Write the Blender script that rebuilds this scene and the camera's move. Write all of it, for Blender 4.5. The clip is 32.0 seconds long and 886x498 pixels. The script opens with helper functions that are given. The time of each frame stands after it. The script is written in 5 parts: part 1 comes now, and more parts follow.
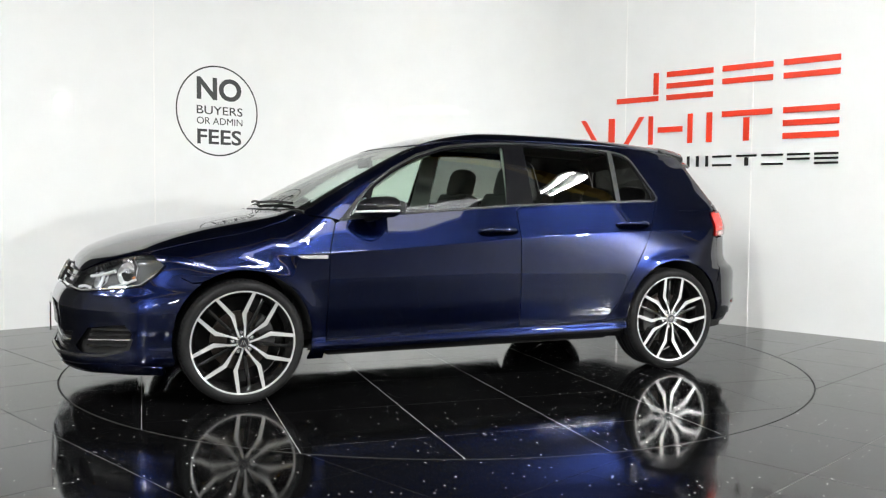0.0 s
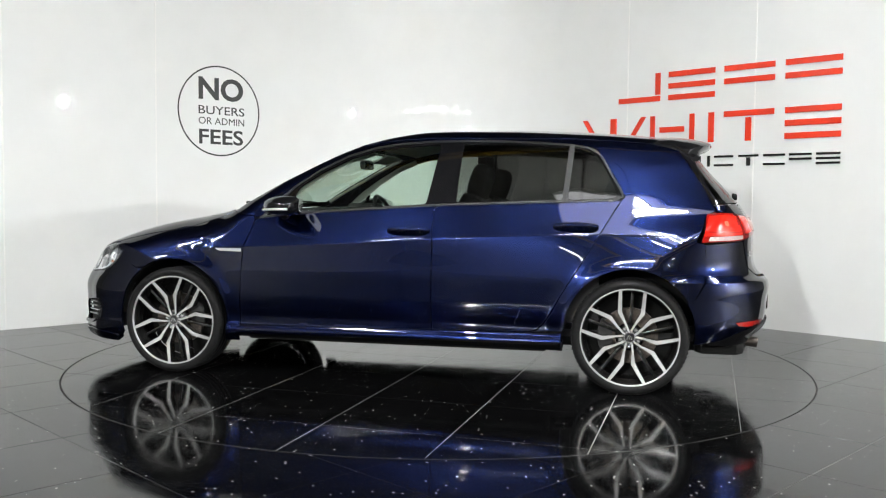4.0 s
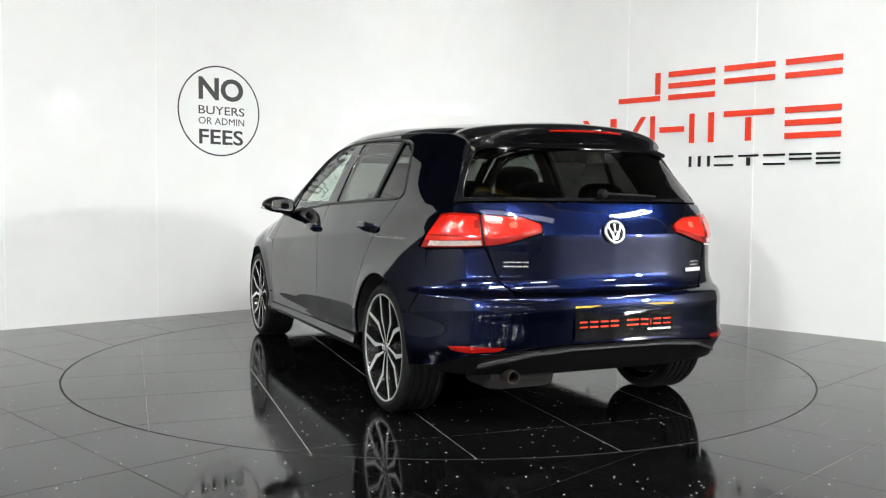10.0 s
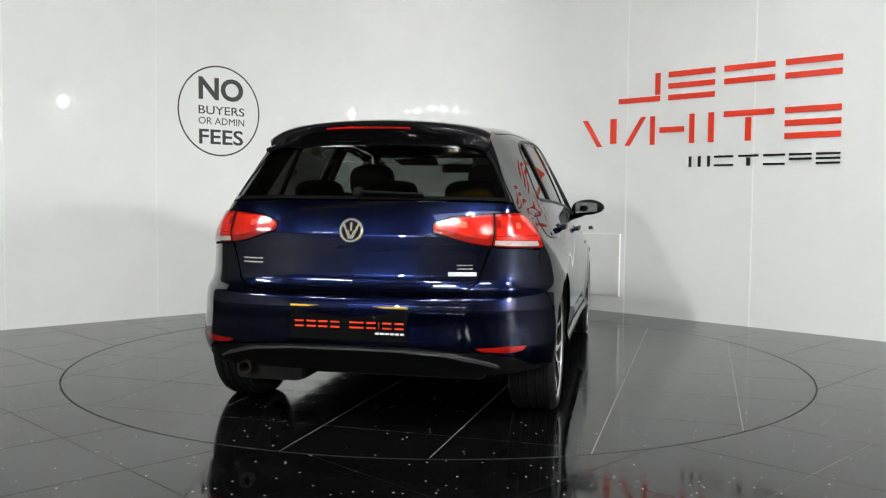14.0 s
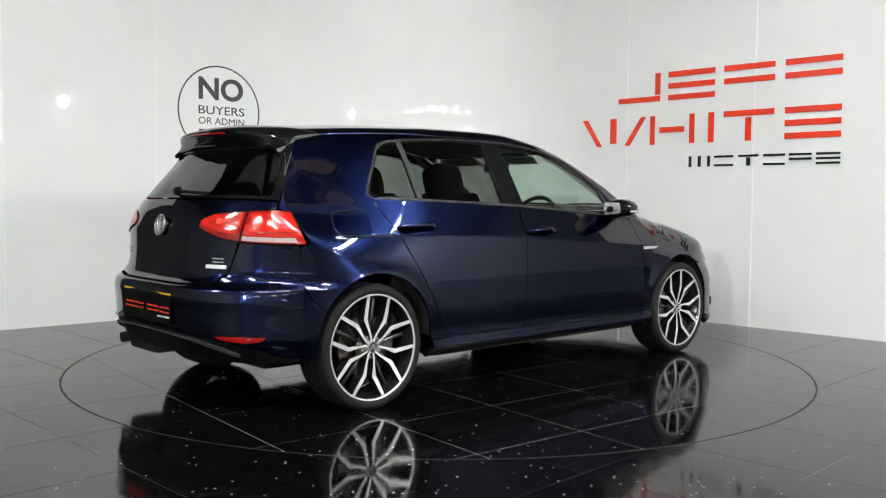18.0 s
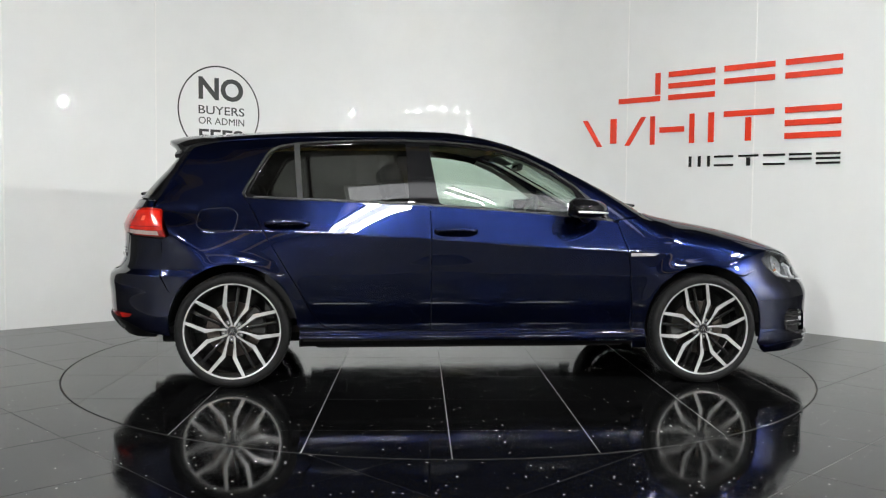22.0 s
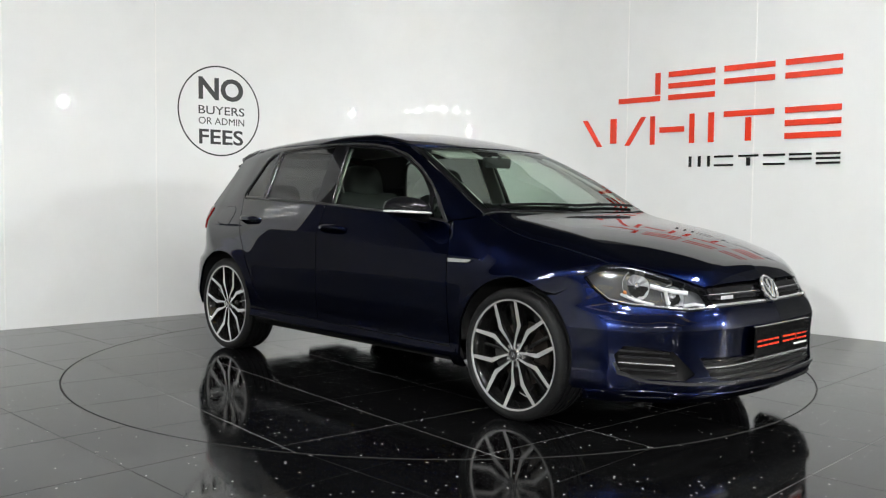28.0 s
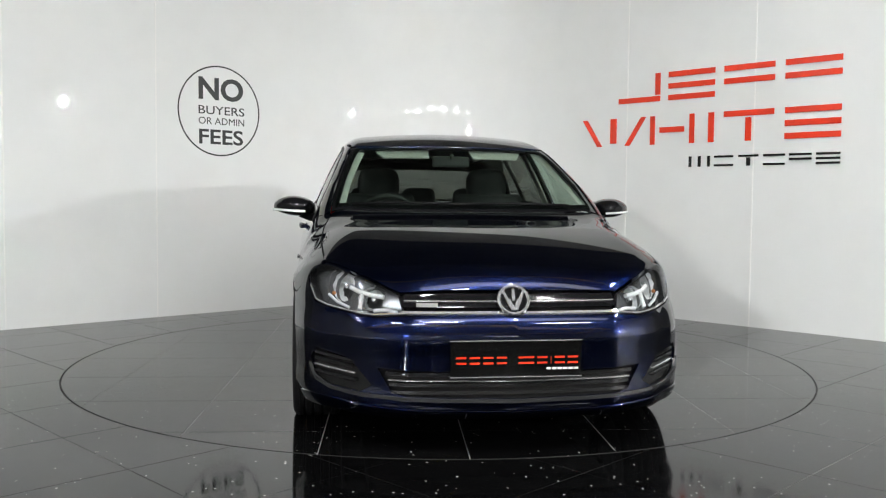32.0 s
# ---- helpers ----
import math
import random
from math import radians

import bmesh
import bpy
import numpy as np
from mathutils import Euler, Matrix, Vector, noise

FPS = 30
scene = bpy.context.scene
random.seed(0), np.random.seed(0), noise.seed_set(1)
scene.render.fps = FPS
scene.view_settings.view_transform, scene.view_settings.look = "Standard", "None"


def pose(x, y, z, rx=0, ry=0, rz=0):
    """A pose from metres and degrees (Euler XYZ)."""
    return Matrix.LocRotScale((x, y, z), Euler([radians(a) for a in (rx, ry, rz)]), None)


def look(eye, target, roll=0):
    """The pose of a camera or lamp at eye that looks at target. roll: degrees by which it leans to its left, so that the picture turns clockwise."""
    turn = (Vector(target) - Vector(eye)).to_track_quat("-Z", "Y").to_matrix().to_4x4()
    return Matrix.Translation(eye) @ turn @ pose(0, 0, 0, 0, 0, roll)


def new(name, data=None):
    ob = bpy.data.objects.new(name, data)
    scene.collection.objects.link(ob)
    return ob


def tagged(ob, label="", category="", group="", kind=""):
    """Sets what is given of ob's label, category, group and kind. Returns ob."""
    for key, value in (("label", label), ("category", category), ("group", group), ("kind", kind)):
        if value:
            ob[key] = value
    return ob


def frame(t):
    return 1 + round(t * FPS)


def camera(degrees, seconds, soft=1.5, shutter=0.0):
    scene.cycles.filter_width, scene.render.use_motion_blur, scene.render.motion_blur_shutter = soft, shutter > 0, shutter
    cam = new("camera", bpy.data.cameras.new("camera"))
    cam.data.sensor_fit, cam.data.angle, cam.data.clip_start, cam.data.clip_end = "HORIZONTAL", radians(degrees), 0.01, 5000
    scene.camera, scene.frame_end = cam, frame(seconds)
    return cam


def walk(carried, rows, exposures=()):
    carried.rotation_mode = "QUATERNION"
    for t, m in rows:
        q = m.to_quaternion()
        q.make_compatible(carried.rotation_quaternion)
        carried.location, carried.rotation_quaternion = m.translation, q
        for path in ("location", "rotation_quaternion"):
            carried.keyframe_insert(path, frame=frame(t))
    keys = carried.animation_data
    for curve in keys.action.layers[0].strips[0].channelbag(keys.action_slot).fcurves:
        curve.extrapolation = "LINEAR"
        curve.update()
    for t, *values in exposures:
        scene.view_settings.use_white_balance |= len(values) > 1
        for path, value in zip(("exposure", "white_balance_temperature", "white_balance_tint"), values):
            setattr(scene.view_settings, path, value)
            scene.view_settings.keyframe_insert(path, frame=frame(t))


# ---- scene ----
# ---- camera ----
cam = camera(53.4, 32.0, soft=1.2)
EYE = Vector((0.0, -5.714, 1.022))
AHEAD, ROLL = Vector((0.0032, 0.99853, -0.05409)), 0.515


def aim(turn):
    """The camera's pose, turned to the right by so many degrees."""
    return look(EYE, EYE + Matrix.Rotation(-radians(turn), 3, "Z") @ AHEAD, ROLL)


EXPOSURES = [(0.0, 0.36), (1.0, 0.12), (2.6, 0.11), (6.0, 0.37), (9.0, 0.35), (11.0, 0.32), (12.0, 0.17), (13.0, -0.03), (18.0, 0.06), (23.0, -0.02), (25.0, 0.0), (28.0, 0.13), (32.0, 0.0)]
walk(cam, [(0.0, aim(0.11)), (0.5, aim(0.11)), (1.0, aim(0.045)), (3.0, aim(0.01)), (4.0, aim(0.0)), (32.0, aim(0.0))], EXPOSURES)

# ---- world and exposure ----
world = bpy.data.worlds.new("world")
scene.world = world
world.use_nodes = True
world.node_tree.nodes["Background"].inputs[0].default_value = (0.8, 0.9, 1.0, 1)
world.node_tree.nodes["Background"].inputs[1].default_value = 0.03
TUBE_GLOW = 328.0


# ---- small helpers ----
def part(name, bm, material, parent=None, label=""):
    """Links a bmesh as one mesh object, under a thing or part if one is given."""
    me = bpy.data.meshes.new(name)
    bm.to_mesh(me)
    bm.free()
    me.materials.append(material)
    ob = new(name, me)
    if parent is not None:
        ob.parent = parent
    if label:
        ob["label"] = label
    return ob


def smooth(ob, angle=40):
    me = ob.data
    me.shade_smooth()
    me.set_sharp_from_angle(angle=radians(angle))
    return ob


def mesh_part(name, verts, faces, material, parent=None, label="", normals=None):
    me = bpy.data.meshes.new(name)
    me.from_pydata([tuple(v) for v in verts], [], [tuple(f) for f in faces])
    me.materials.append(material)
    if normals is not None:
        me.shade_smooth()
        me.normals_split_custom_set_from_vertices([tuple(n) for n in normals])
    ob = new(name, me)
    if parent is not None:
        ob.parent = parent
    if label:
        ob["label"] = label
    return ob


def add_box(bm, size, at=(0, 0, 0), turn=None, bevel=0.0):
    """A box with rounded edges in bm."""
    m = Matrix.Translation(at) @ (turn or Matrix()) @ Matrix.Diagonal((*size, 1))
    made = bmesh.ops.create_cube(bm, size=1.0, matrix=m)
    if bevel:
        edges = {e for v in made["verts"] for e in v.link_edges}
        bmesh.ops.bevel(bm, geom=list(edges), offset=bevel, segments=2, affect="EDGES", profile=0.6)


def box_part(name, size, at, material, parent=None, label="", turn=None, bevel=0.0):
    bm = bmesh.new()
    add_box(bm, size, at, turn, bevel)
    return part(name, bm, material, parent, label)


def lathe(profile, steps, axis="Y", closed=False):
    """A bmesh turned from (radius, height) pairs round an axis."""
    bm = bmesh.new()
    rings = []
    for r, h in profile:
        ring = []
        for i in range(steps):
            a = 2 * math.pi * i / steps
            c, s = r * math.cos(a), r * math.sin(a)
            ring.append(bm.verts.new((c, h, s) if axis == "Y" else (c, s, h)))
        rings.append(ring)
    pairs = list(zip(rings, rings[1:])) + ([(rings[-1], rings[0])] if closed else [])
    for a, b in pairs:
        for i in range(steps):
            j = (i + 1) % steps
            bm.faces.new((a[i], a[j], b[j], b[i]))
    bmesh.ops.recalc_face_normals(bm, faces=bm.faces)
    return bm


def prism(bm, outline, z0, z1, place=None):
    """A plate of the outline (x, y) from z0 to z1."""
    m = place or Matrix()
    low = [bm.verts.new(m @ Vector((x, y, z0))) for x, y in outline]
    high = [bm.verts.new(m @ Vector((x, y, z1))) for x, y in outline]
    bm.faces.new(high)
    bm.faces.new(low[::-1])
    n = len(outline)
    for i in range(n):
        j = (i + 1) % n
        bm.faces.new((low[i], low[j], high[j], high[i]))


def tube_along(bm, points, radius, steps=8):
    """A round bar along the points."""
    pts = [Vector(p) for p in points]
    rings = []
    for i, p in enumerate(pts):
        d = (pts[min(i + 1, len(pts) - 1)] - pts[max(i - 1, 0)]).normalized()
        side = d.cross(Vector((0, 0, 1)))
        side = (side if side.length > 1e-3 else d.cross(Vector((1, 0, 0)))).normalized()
        up = side.cross(d)
        rings.append([bm.verts.new(p + radius * (math.cos(k * 2 * math.pi / steps) * side + math.sin(k * 2 * math.pi / steps) * up)) for k in range(steps)])
    for a, b in zip(rings, rings[1:]):
        for k in range(steps):
            bm.faces.new((a[k], a[(k + 1) % steps], b[(k + 1) % steps], b[k]))
    bm.faces.new(rings[0][::-1])
    bm.faces.new(rings[-1])
    bmesh.ops.recalc_face_normals(bm, faces=bm.faces)


# ---- materials ----
def material(name, color, rough=0.5, metal=0.0, coat=0.0, grain=0.0, grain_size=30.0, bump=0.0, spread=0.0, coat_rough=0.03, spec=0.5):
    """A plain surface with a grain in its colour, gloss and relief."""
    m = bpy.data.materials.new(name)
    m.use_nodes = True
    nt = m.node_tree
    b = nt.nodes["Principled BSDF"]
    b.inputs["Base Color"].default_value = (*color, 1)
    b.inputs["Roughness"].default_value = rough
    b.inputs["Metallic"].default_value = metal
    b.inputs["Coat Weight"].default_value = coat
    b.inputs["Coat Roughness"].default_value = coat_rough
    b.inputs["Specular IOR Level"].default_value = spec
    if grain or bump or spread:
        at = nt.nodes.new("ShaderNodeTexCoord")
        n = nt.nodes.new("ShaderNodeTexNoise")
        n.inputs["Scale"].default_value = grain_size
        n.inputs["Detail"].default_value = 6
        nt.links.new(at.outputs["Object"], n.inputs["Vector"])
        big = nt.nodes.new("ShaderNodeTexNoise")
        big.inputs["Scale"].default_value = grain_size * 0.06
        big.inputs["Detail"].default_value = 3
        nt.links.new(at.outputs["Object"], big.inputs["Vector"])
        both = nt.nodes.new("ShaderNodeMath")
        both.operation = "MULTIPLY"
        nt.links.new(n.outputs[0], both.inputs[0])
        nt.links.new(big.outputs[0], both.inputs[1])
        if grain:
            mix = nt.nodes.new("ShaderNodeMix")
            mix.data_type = "RGBA"
            mix.inputs["A"].default_value = (*[c * (1 - grain) for c in color], 1)
            mix.inputs["B"].default_value = (*[min(1, c * (1 + grain)) for c in color], 1)
            ramp = nt.nodes.new("ShaderNodeMapRange")
            ramp.inputs["From Min"].default_value = 0.1
            ramp.inputs["From Max"].default_value = 0.4
            nt.links.new(both.outputs[0], ramp.inputs["Value"])
            nt.links.new(ramp.outputs[0], mix.inputs["Factor"])
            nt.links.new(mix.outputs["Result"], b.inputs["Base Color"])
        if spread:
            rr = nt.nodes.new("ShaderNodeMapRange")
            rr.inputs["From Min"].default_value = 0.1
            rr.inputs["From Max"].default_value = 0.4
            rr.inputs["To Min"].default_value = max(0.0, rough - spread)
            rr.inputs["To Max"].default_value = rough + spread
            nt.links.new(both.outputs[0], rr.inputs["Value"])
            nt.links.new(rr.outputs[0], b.inputs["Roughness"])
        if bump:
            bp = nt.nodes.new("ShaderNodeBump")
            bp.inputs["Strength"].default_value = bump
            bp.inputs["Distance"].default_value = 0.002
            nt.links.new(n.outputs[0], bp.inputs["Height"])
            nt.links.new(bp.outputs[0], b.inputs["Normal"])
    return m


def glass(name, tint, gloss=0.05, rough=0.0):
    """A thin pane: tinted, with a mirror sheen that grows at grazing angles."""
    m = bpy.data.materials.new(name)
    m.use_nodes = True
    nt = m.node_tree
    nt.nodes.clear()
    out = nt.nodes.new("ShaderNodeOutputMaterial")
    mix = nt.nodes.new("ShaderNodeMixShader")
    t = nt.nodes.new("ShaderNodeBsdfTransparent")
    t.inputs[0].default_value = (*tint, 1)
    g = nt.nodes.new("ShaderNodeBsdfGlossy")
    g.inputs["Roughness"].default_value = rough
    fr = nt.nodes.new("ShaderNodeLayerWeight")
    fr.inputs["Blend"].default_value = 0.5
    edge = nt.nodes.new("ShaderNodeMath")
    edge.operation = "POWER"
    edge.inputs[1].default_value = 5.0
    nt.links.new(fr.outputs["Facing"], edge.inputs[0])
    sheen = nt.nodes.new("ShaderNodeMath")
    sheen.operation = "MULTIPLY_ADD"
    sheen.inputs[1].default_value = 0.9
    sheen.inputs[2].default_value = gloss
    nt.links.new(edge.outputs[0], sheen.inputs[0])
    nt.links.new(sheen.outputs[0], mix.inputs[0])
    nt.links.new(t.outputs[0], mix.inputs[1])
    nt.links.new(g.outputs[0], mix.inputs[2])
    nt.links.new(mix.outputs[0], out.inputs[0])
    return m


def glow(name, color, strength):
    m = bpy.data.materials.new(name)
    m.use_nodes = True
    b = m.node_tree.nodes["Principled BSDF"]
    b.inputs["Base Color"].default_value = (0.8, 0.8, 0.8, 1)
    b.inputs["Emission Color"].default_value = (*color, 1)
    b.inputs["Emission Strength"].default_value = strength
    return m


def tile_material(name):
    """Polished near-black tile with cloudy wear and scattered white specks."""
    m = material(name, (0.0032, 0.0032, 0.0034), rough=0.085, grain=0.45, grain_size=9.0, spread=0.05, spec=0.30)
    nt = m.node_tree
    b = nt.nodes["Principled BSDF"]
    at = nt.nodes.new("ShaderNodeTexCoord")
    v = nt.nodes.new("ShaderNodeTexVoronoi")
    v.inputs["Scale"].default_value = 27.0
    nt.links.new(at.outputs["Object"], v.inputs["Vector"])
    near = nt.nodes.new("ShaderNodeMath")
    near.operation = "LESS_THAN"
    near.inputs[1].default_value = 0.105
    nt.links.new(v.outputs["Distance"], near.inputs[0])
    sep = nt.nodes.new("ShaderNodeSeparateColor")
    nt.links.new(v.outputs["Color"], sep.inputs[0])
    rare = nt.nodes.new("ShaderNodeMath")
    rare.operation = "GREATER_THAN"
    rare.inputs[1].default_value = 0.66
    nt.links.new(sep.outputs[0], rare.inputs[0])
    on = nt.nodes.new("ShaderNodeMath")
    on.operation = "MULTIPLY"
    nt.links.new(near.outputs[0], on.inputs[0])
    nt.links.new(rare.outputs[0], on.inputs[1])
    mix = nt.nodes.new("ShaderNodeMix")
    mix.data_type = "RGBA"
    old = b.inputs["Base Color"].links[0].from_socket
    nt.links.new(on.outputs[0], mix.inputs["Factor"])
    nt.links.new(old, mix.inputs["A"])
    mix.inputs["B"].default_value = (0.75, 0.75, 0.73, 1)
    nt.links.new(mix.outputs["Result"], b.inputs["Base Color"])
    return m


TILE = tile_material("polished_black_tile")
GROUT = material("grout", (0.30, 0.30, 0.295), 0.8, grain=0.3, grain_size=60, bump=0.2)
SLOT = material("slot_black", (0.006, 0.006, 0.006), 0.8)
PANEL = material("white_gloss_panel", (0.79, 0.80, 0.80), 0.014, grain=0.02, grain_size=4.0, spread=0.005, spec=0.28)
JOINT = material("joint_strip", (0.82, 0.82, 0.81), 0.3, grain=0.03)
HALL = material("hall_wall_paint", (0.16, 0.16, 0.155), 0.8, grain=0.2, grain_size=5.0)
HALL_ROOF = material("hall_roof_sheet", (0.10, 0.098, 0.09), 0.7, grain=0.2, grain_size=8.0)
BEAM = material("yellow_beam_paint", (0.62, 0.40, 0.04), 0.5, grain=0.15, grain_size=6)
RED = material("red_gloss_acrylic", (0.80, 0.045, 0.016), 0.25, coat=0.4, grain=0.04, grain_size=20)
BLACK = material("black_gloss_acrylic", (0.010, 0.010, 0.011), 0.2, coat=0.3, grain=0.1, grain_size=40)
VINYL = material("black_vinyl", (0.022, 0.024, 0.024), 0.45, grain=0.12, grain_size=60)
TUBE = glow("lamp_tube", (0.985, 1.0, 0.985), TUBE_GLOW)
TUBE_LOW = glow("low_lamp_tube", (0.985, 1.0, 0.985), TUBE_GLOW * 15.0)
TUBE_FAR = glow("far_lamp_tube", (0.985, 1.0, 0.985), TUBE_GLOW * 0.22)
DIFFUSER = glow("panel_lamp_diffuser", (0.96, 0.97, 1.0), 3.2)
HOUSING = material("lamp_housing_white", (0.75, 0.75, 0.75), 0.4, grain=0.05)
PAINT = material("metallic_blue_paint", (0.0036, 0.0070, 0.033), 0.25, metal=0.95, coat=1.0, grain=0.12, grain_size=900, coat_rough=0.008)
PAINT.node_tree.nodes["Principled BSDF"].inputs["Specular Tint"].default_value = (0.03, 0.045, 0.13, 1)  # flakes stay blue at flat angles
TRIM = material("black_plastic_trim", (0.0045, 0.0045, 0.005), 0.45, grain=0.15, grain_size=300, bump=0.05, spec=0.07)
PIANO = material("black_gloss_trim", (0.006, 0.006, 0.007), 0.05, coat=0.0, spec=0.42, grain=0.1, grain_size=80)
GREYTRIM = material("grey_window_trim", (0.018, 0.018, 0.019), 0.45, metal=0.0, spec=0.35, grain=0.1, grain_size=100)
LINER = material("dark_inner_shell", (0.004, 0.004, 0.004), 0.9)
CHROME = material("chrome", (0.86, 0.86, 0.87), 0.09, metal=0.8, grain=0.03, grain_size=80)
RUBBER = material("tyre_rubber", (0.0115, 0.0115, 0.012), 0.55, grain=0.25, grain_size=120, bump=0.15, spec=0.10)
ALLOY = material("machined_alloy", (0.72, 0.715, 0.71), 0.24, metal=0.6, grain=0.015, grain_size=60)
RIMBLACK = material("gloss_black_wheel_paint", (0.008, 0.008, 0.008), 0.18, coat=0.8, grain=0.2, grain_size=60)
DISC = material("brake_disc_steel", (0.10, 0.085, 0.075), 0.45, metal=0.9, grain=0.3, grain_size=90)
CALIPER = material("caliper_grey", (0.05, 0.05, 0.05), 0.6, metal=0.5, grain=0.2)
CLEAR = glass("clear_tinted_glass", (0.70, 0.80, 0.73), 0.07)
PRIVACY = glass("privacy_glass", (0.21, 0.215, 0.205), 0.08)
REARGLASS = glass("dark_rear_glass", (0.12, 0.122, 0.115), 0.07)
LENS = glass("lamp_lens", (0.93, 0.95, 0.97), 0.05)
TAILRED = material("red_lamp_plastic", (0.26, 0.005, 0.003), 0.10, coat=0.7, grain=0.25, grain_size=200)
TAILBRIGHT = material("bright_red_lamp_insert", (0.58, 0.014, 0.006), 0.12, coat=0.6, grain=0.3, grain_size=240)
TAILPALE = material("pale_red_lamp_glint", (0.85, 0.11, 0.06), 0.15, coat=1.0, grain=0.3, grain_size=160)
TAILCLEAR = material("clear_lamp_plastic", (0.46, 0.37, 0.35), 0.15, coat=1.0, grain=0.3, grain_size=90)
REFLECTOR = material("silver_reflector", (0.93, 0.93, 0.93), 0.16, metal=0.45, grain=0.1, grain_size=50)
BOWL = material("lamp_bowl_silver", (0.20, 0.20, 0.205), 0.16, metal=0.7, grain=0.12, grain_size=40)
SATIN = material("satin_grey_trim", (0.030, 0.030, 0.032), 0.18, metal=0.2, grain=0.1, grain_size=120)
VALANCE = material("grey_metal_trim", (0.11, 0.11, 0.113), 0.25, metal=0.5, grain=0.1, grain_size=120)
DARKSATIN = material("dark_satin_trim", (0.010, 0.010, 0.0105), 0.25, grain=0.1, grain_size=120)
PALELENS = material("pale_lamp_plastic", (0.70, 0.70, 0.70), 0.12, coat=0.8, grain=0.15, grain_size=150)
AMBER = material("amber_bulb", (0.45, 0.16, 0.05), 0.2, coat=0.6)
FABRIC = material("dark_seat_fabric", (0.022, 0.022, 0.024), 0.9, grain=0.3, grain_size=250, bump=0.3)
CABIN = material("dark_cabin_plastic", (0.018, 0.018, 0.019), 0.6, grain=0.2, grain_size=200)
LININGM = material("light_grey_lining", (0.42, 0.41, 0.39), 0.9, grain=0.1, grain_size=150)
PLATE = material("show_plate_black", (0.004, 0.004, 0.004), 0.06, grain=0.1, spec=0.16)
YELLOW = material("yellow_plate_edge", (0.65, 0.38, 0.02), 0.4)
WHITE = material("white_print", (0.75, 0.75, 0.75), 0.4)

# ---- plan ----
TABLE_R = 2.275
TILE_SIDE = 0.61
CORNER = Vector((0.02, 4.07))
LEFT_DIR, RIGHT_DIR = 41.88, -44.31  # the lines of the two booth walls
BEND = 1.75                           # length of the wall that the rounded corner takes
WALL_H = 3.10


def on_left(s, z, off=0.0):
    """A point on the left booth wall, s metres from the corner (negative), off metres in front of it."""
    a = radians(LEFT_DIR)
    return Vector((CORNER.x + s * math.cos(a) + off * math.sin(a), CORNER.y + s * math.sin(a) - off * math.cos(a), z))


def on_right(s, z, off=0.0):
    a = radians(RIGHT_DIR)
    return Vector((CORNER.x + s * math.cos(a) + off * math.sin(a), CORNER.y + s * math.sin(a) - off * math.cos(a), z))


def wall_line(off):
    """The booth wall's plan from its open left end round the corner to the right one, with lengths along it."""
    n_left = Vector((math.sin(radians(LEFT_DIR)), -math.cos(radians(LEFT_DIR))))
    a = on_left(-BEND, 0).to_2d()
    b = on_right(BEND, 0).to_2d()
    turn = radians(LEFT_DIR - RIGHT_DIR)
    r = BEND / math.tan(turn / 2)
    c = a + n_left * r
    pts = [on_left(-5.1, 0).to_2d() + n_left * off]
    first = math.atan2(*(a - c).yx)
    for i in range(29):
        k = first - turn * i / 28
        pts.append(c + (r - off) * Vector((math.cos(k), math.sin(k))))
    n_right = Vector((math.sin(radians(RIGHT_DIR)), -math.cos(radians(RIGHT_DIR))))
    pts.append(on_right(5.1, 0).to_2d() + n_right * off)
    return pts


def build_booth():
    front, back = wall_line(0.0), wall_line(-0.10)
    bm = bmesh.new()
    rows = []
    for f, b in zip(front, back):
        rows.append([bm.verts.new((*f, 0.0)), bm.verts.new((*f, WALL_H)), bm.verts.new((*b, WALL_H)), bm.verts.new((*b, 0.0))])
    for p, q in zip(rows, rows[1:]):
        for i in range(4):
            j = (i + 1) % 4
            bm.faces.new((p[i], p[j], q[j], q[i]))
    bm.faces.new(rows[0])
    bm.faces.new(rows[-1][::-1])
    bmesh.ops.recalc_face_normals(bm, faces=bm.faces)
    wall = tagged(part("wall_booth", bm, PANEL), "glossy white panelled booth wall with a rounded corner", "wall", kind="structure")
    smooth(wall, 30)
    for s in (-4.52, -3.30, 2.357, 3.57, 4.79):
        at = on_left if s < 0 else on_right
        a = radians(LEFT_DIR if s < 0 else RIGHT_DIR)
        box_part("joint_strip", (0.012, 0.004, WALL_H - 0.01), at(s, WALL_H / 2, 0.0012), JOINT, wall, "white panel joint strip", Matrix.Rotation(a, 4, "Z"), 0.002)
    # the hatch low in the wall beside the corner
    hatch = new("access_hatch")
    tagged(hatch, "flush white access hatch low in the booth wall", "hatch")
    hatch.matrix_world = Matrix.Translation(on_right(2.06, 0.44)) @ Matrix.Rotation(radians(RIGHT_DIR), 4, "Z")
    box_part("hatch_door", (0.50, 0.014, 0.58), (0, -0.007, 0), PANEL, hatch, bevel=0.003)
    box_part("edge_trim", (0.018, 0.02, 0.58), (0.246, -0.012, 0), JOINT, hatch, "white edge trim", bevel=0.003)
    bm = lathe([(0.0, -0.045), (0.017, -0.045), (0.017, -0.02), (0.011, -0.017), (0.011, -0.012)], 16)
    smooth(part("knob", bm, CALIPER, hatch, "small grey knob")).location = (-0.06, 0, 0.345)


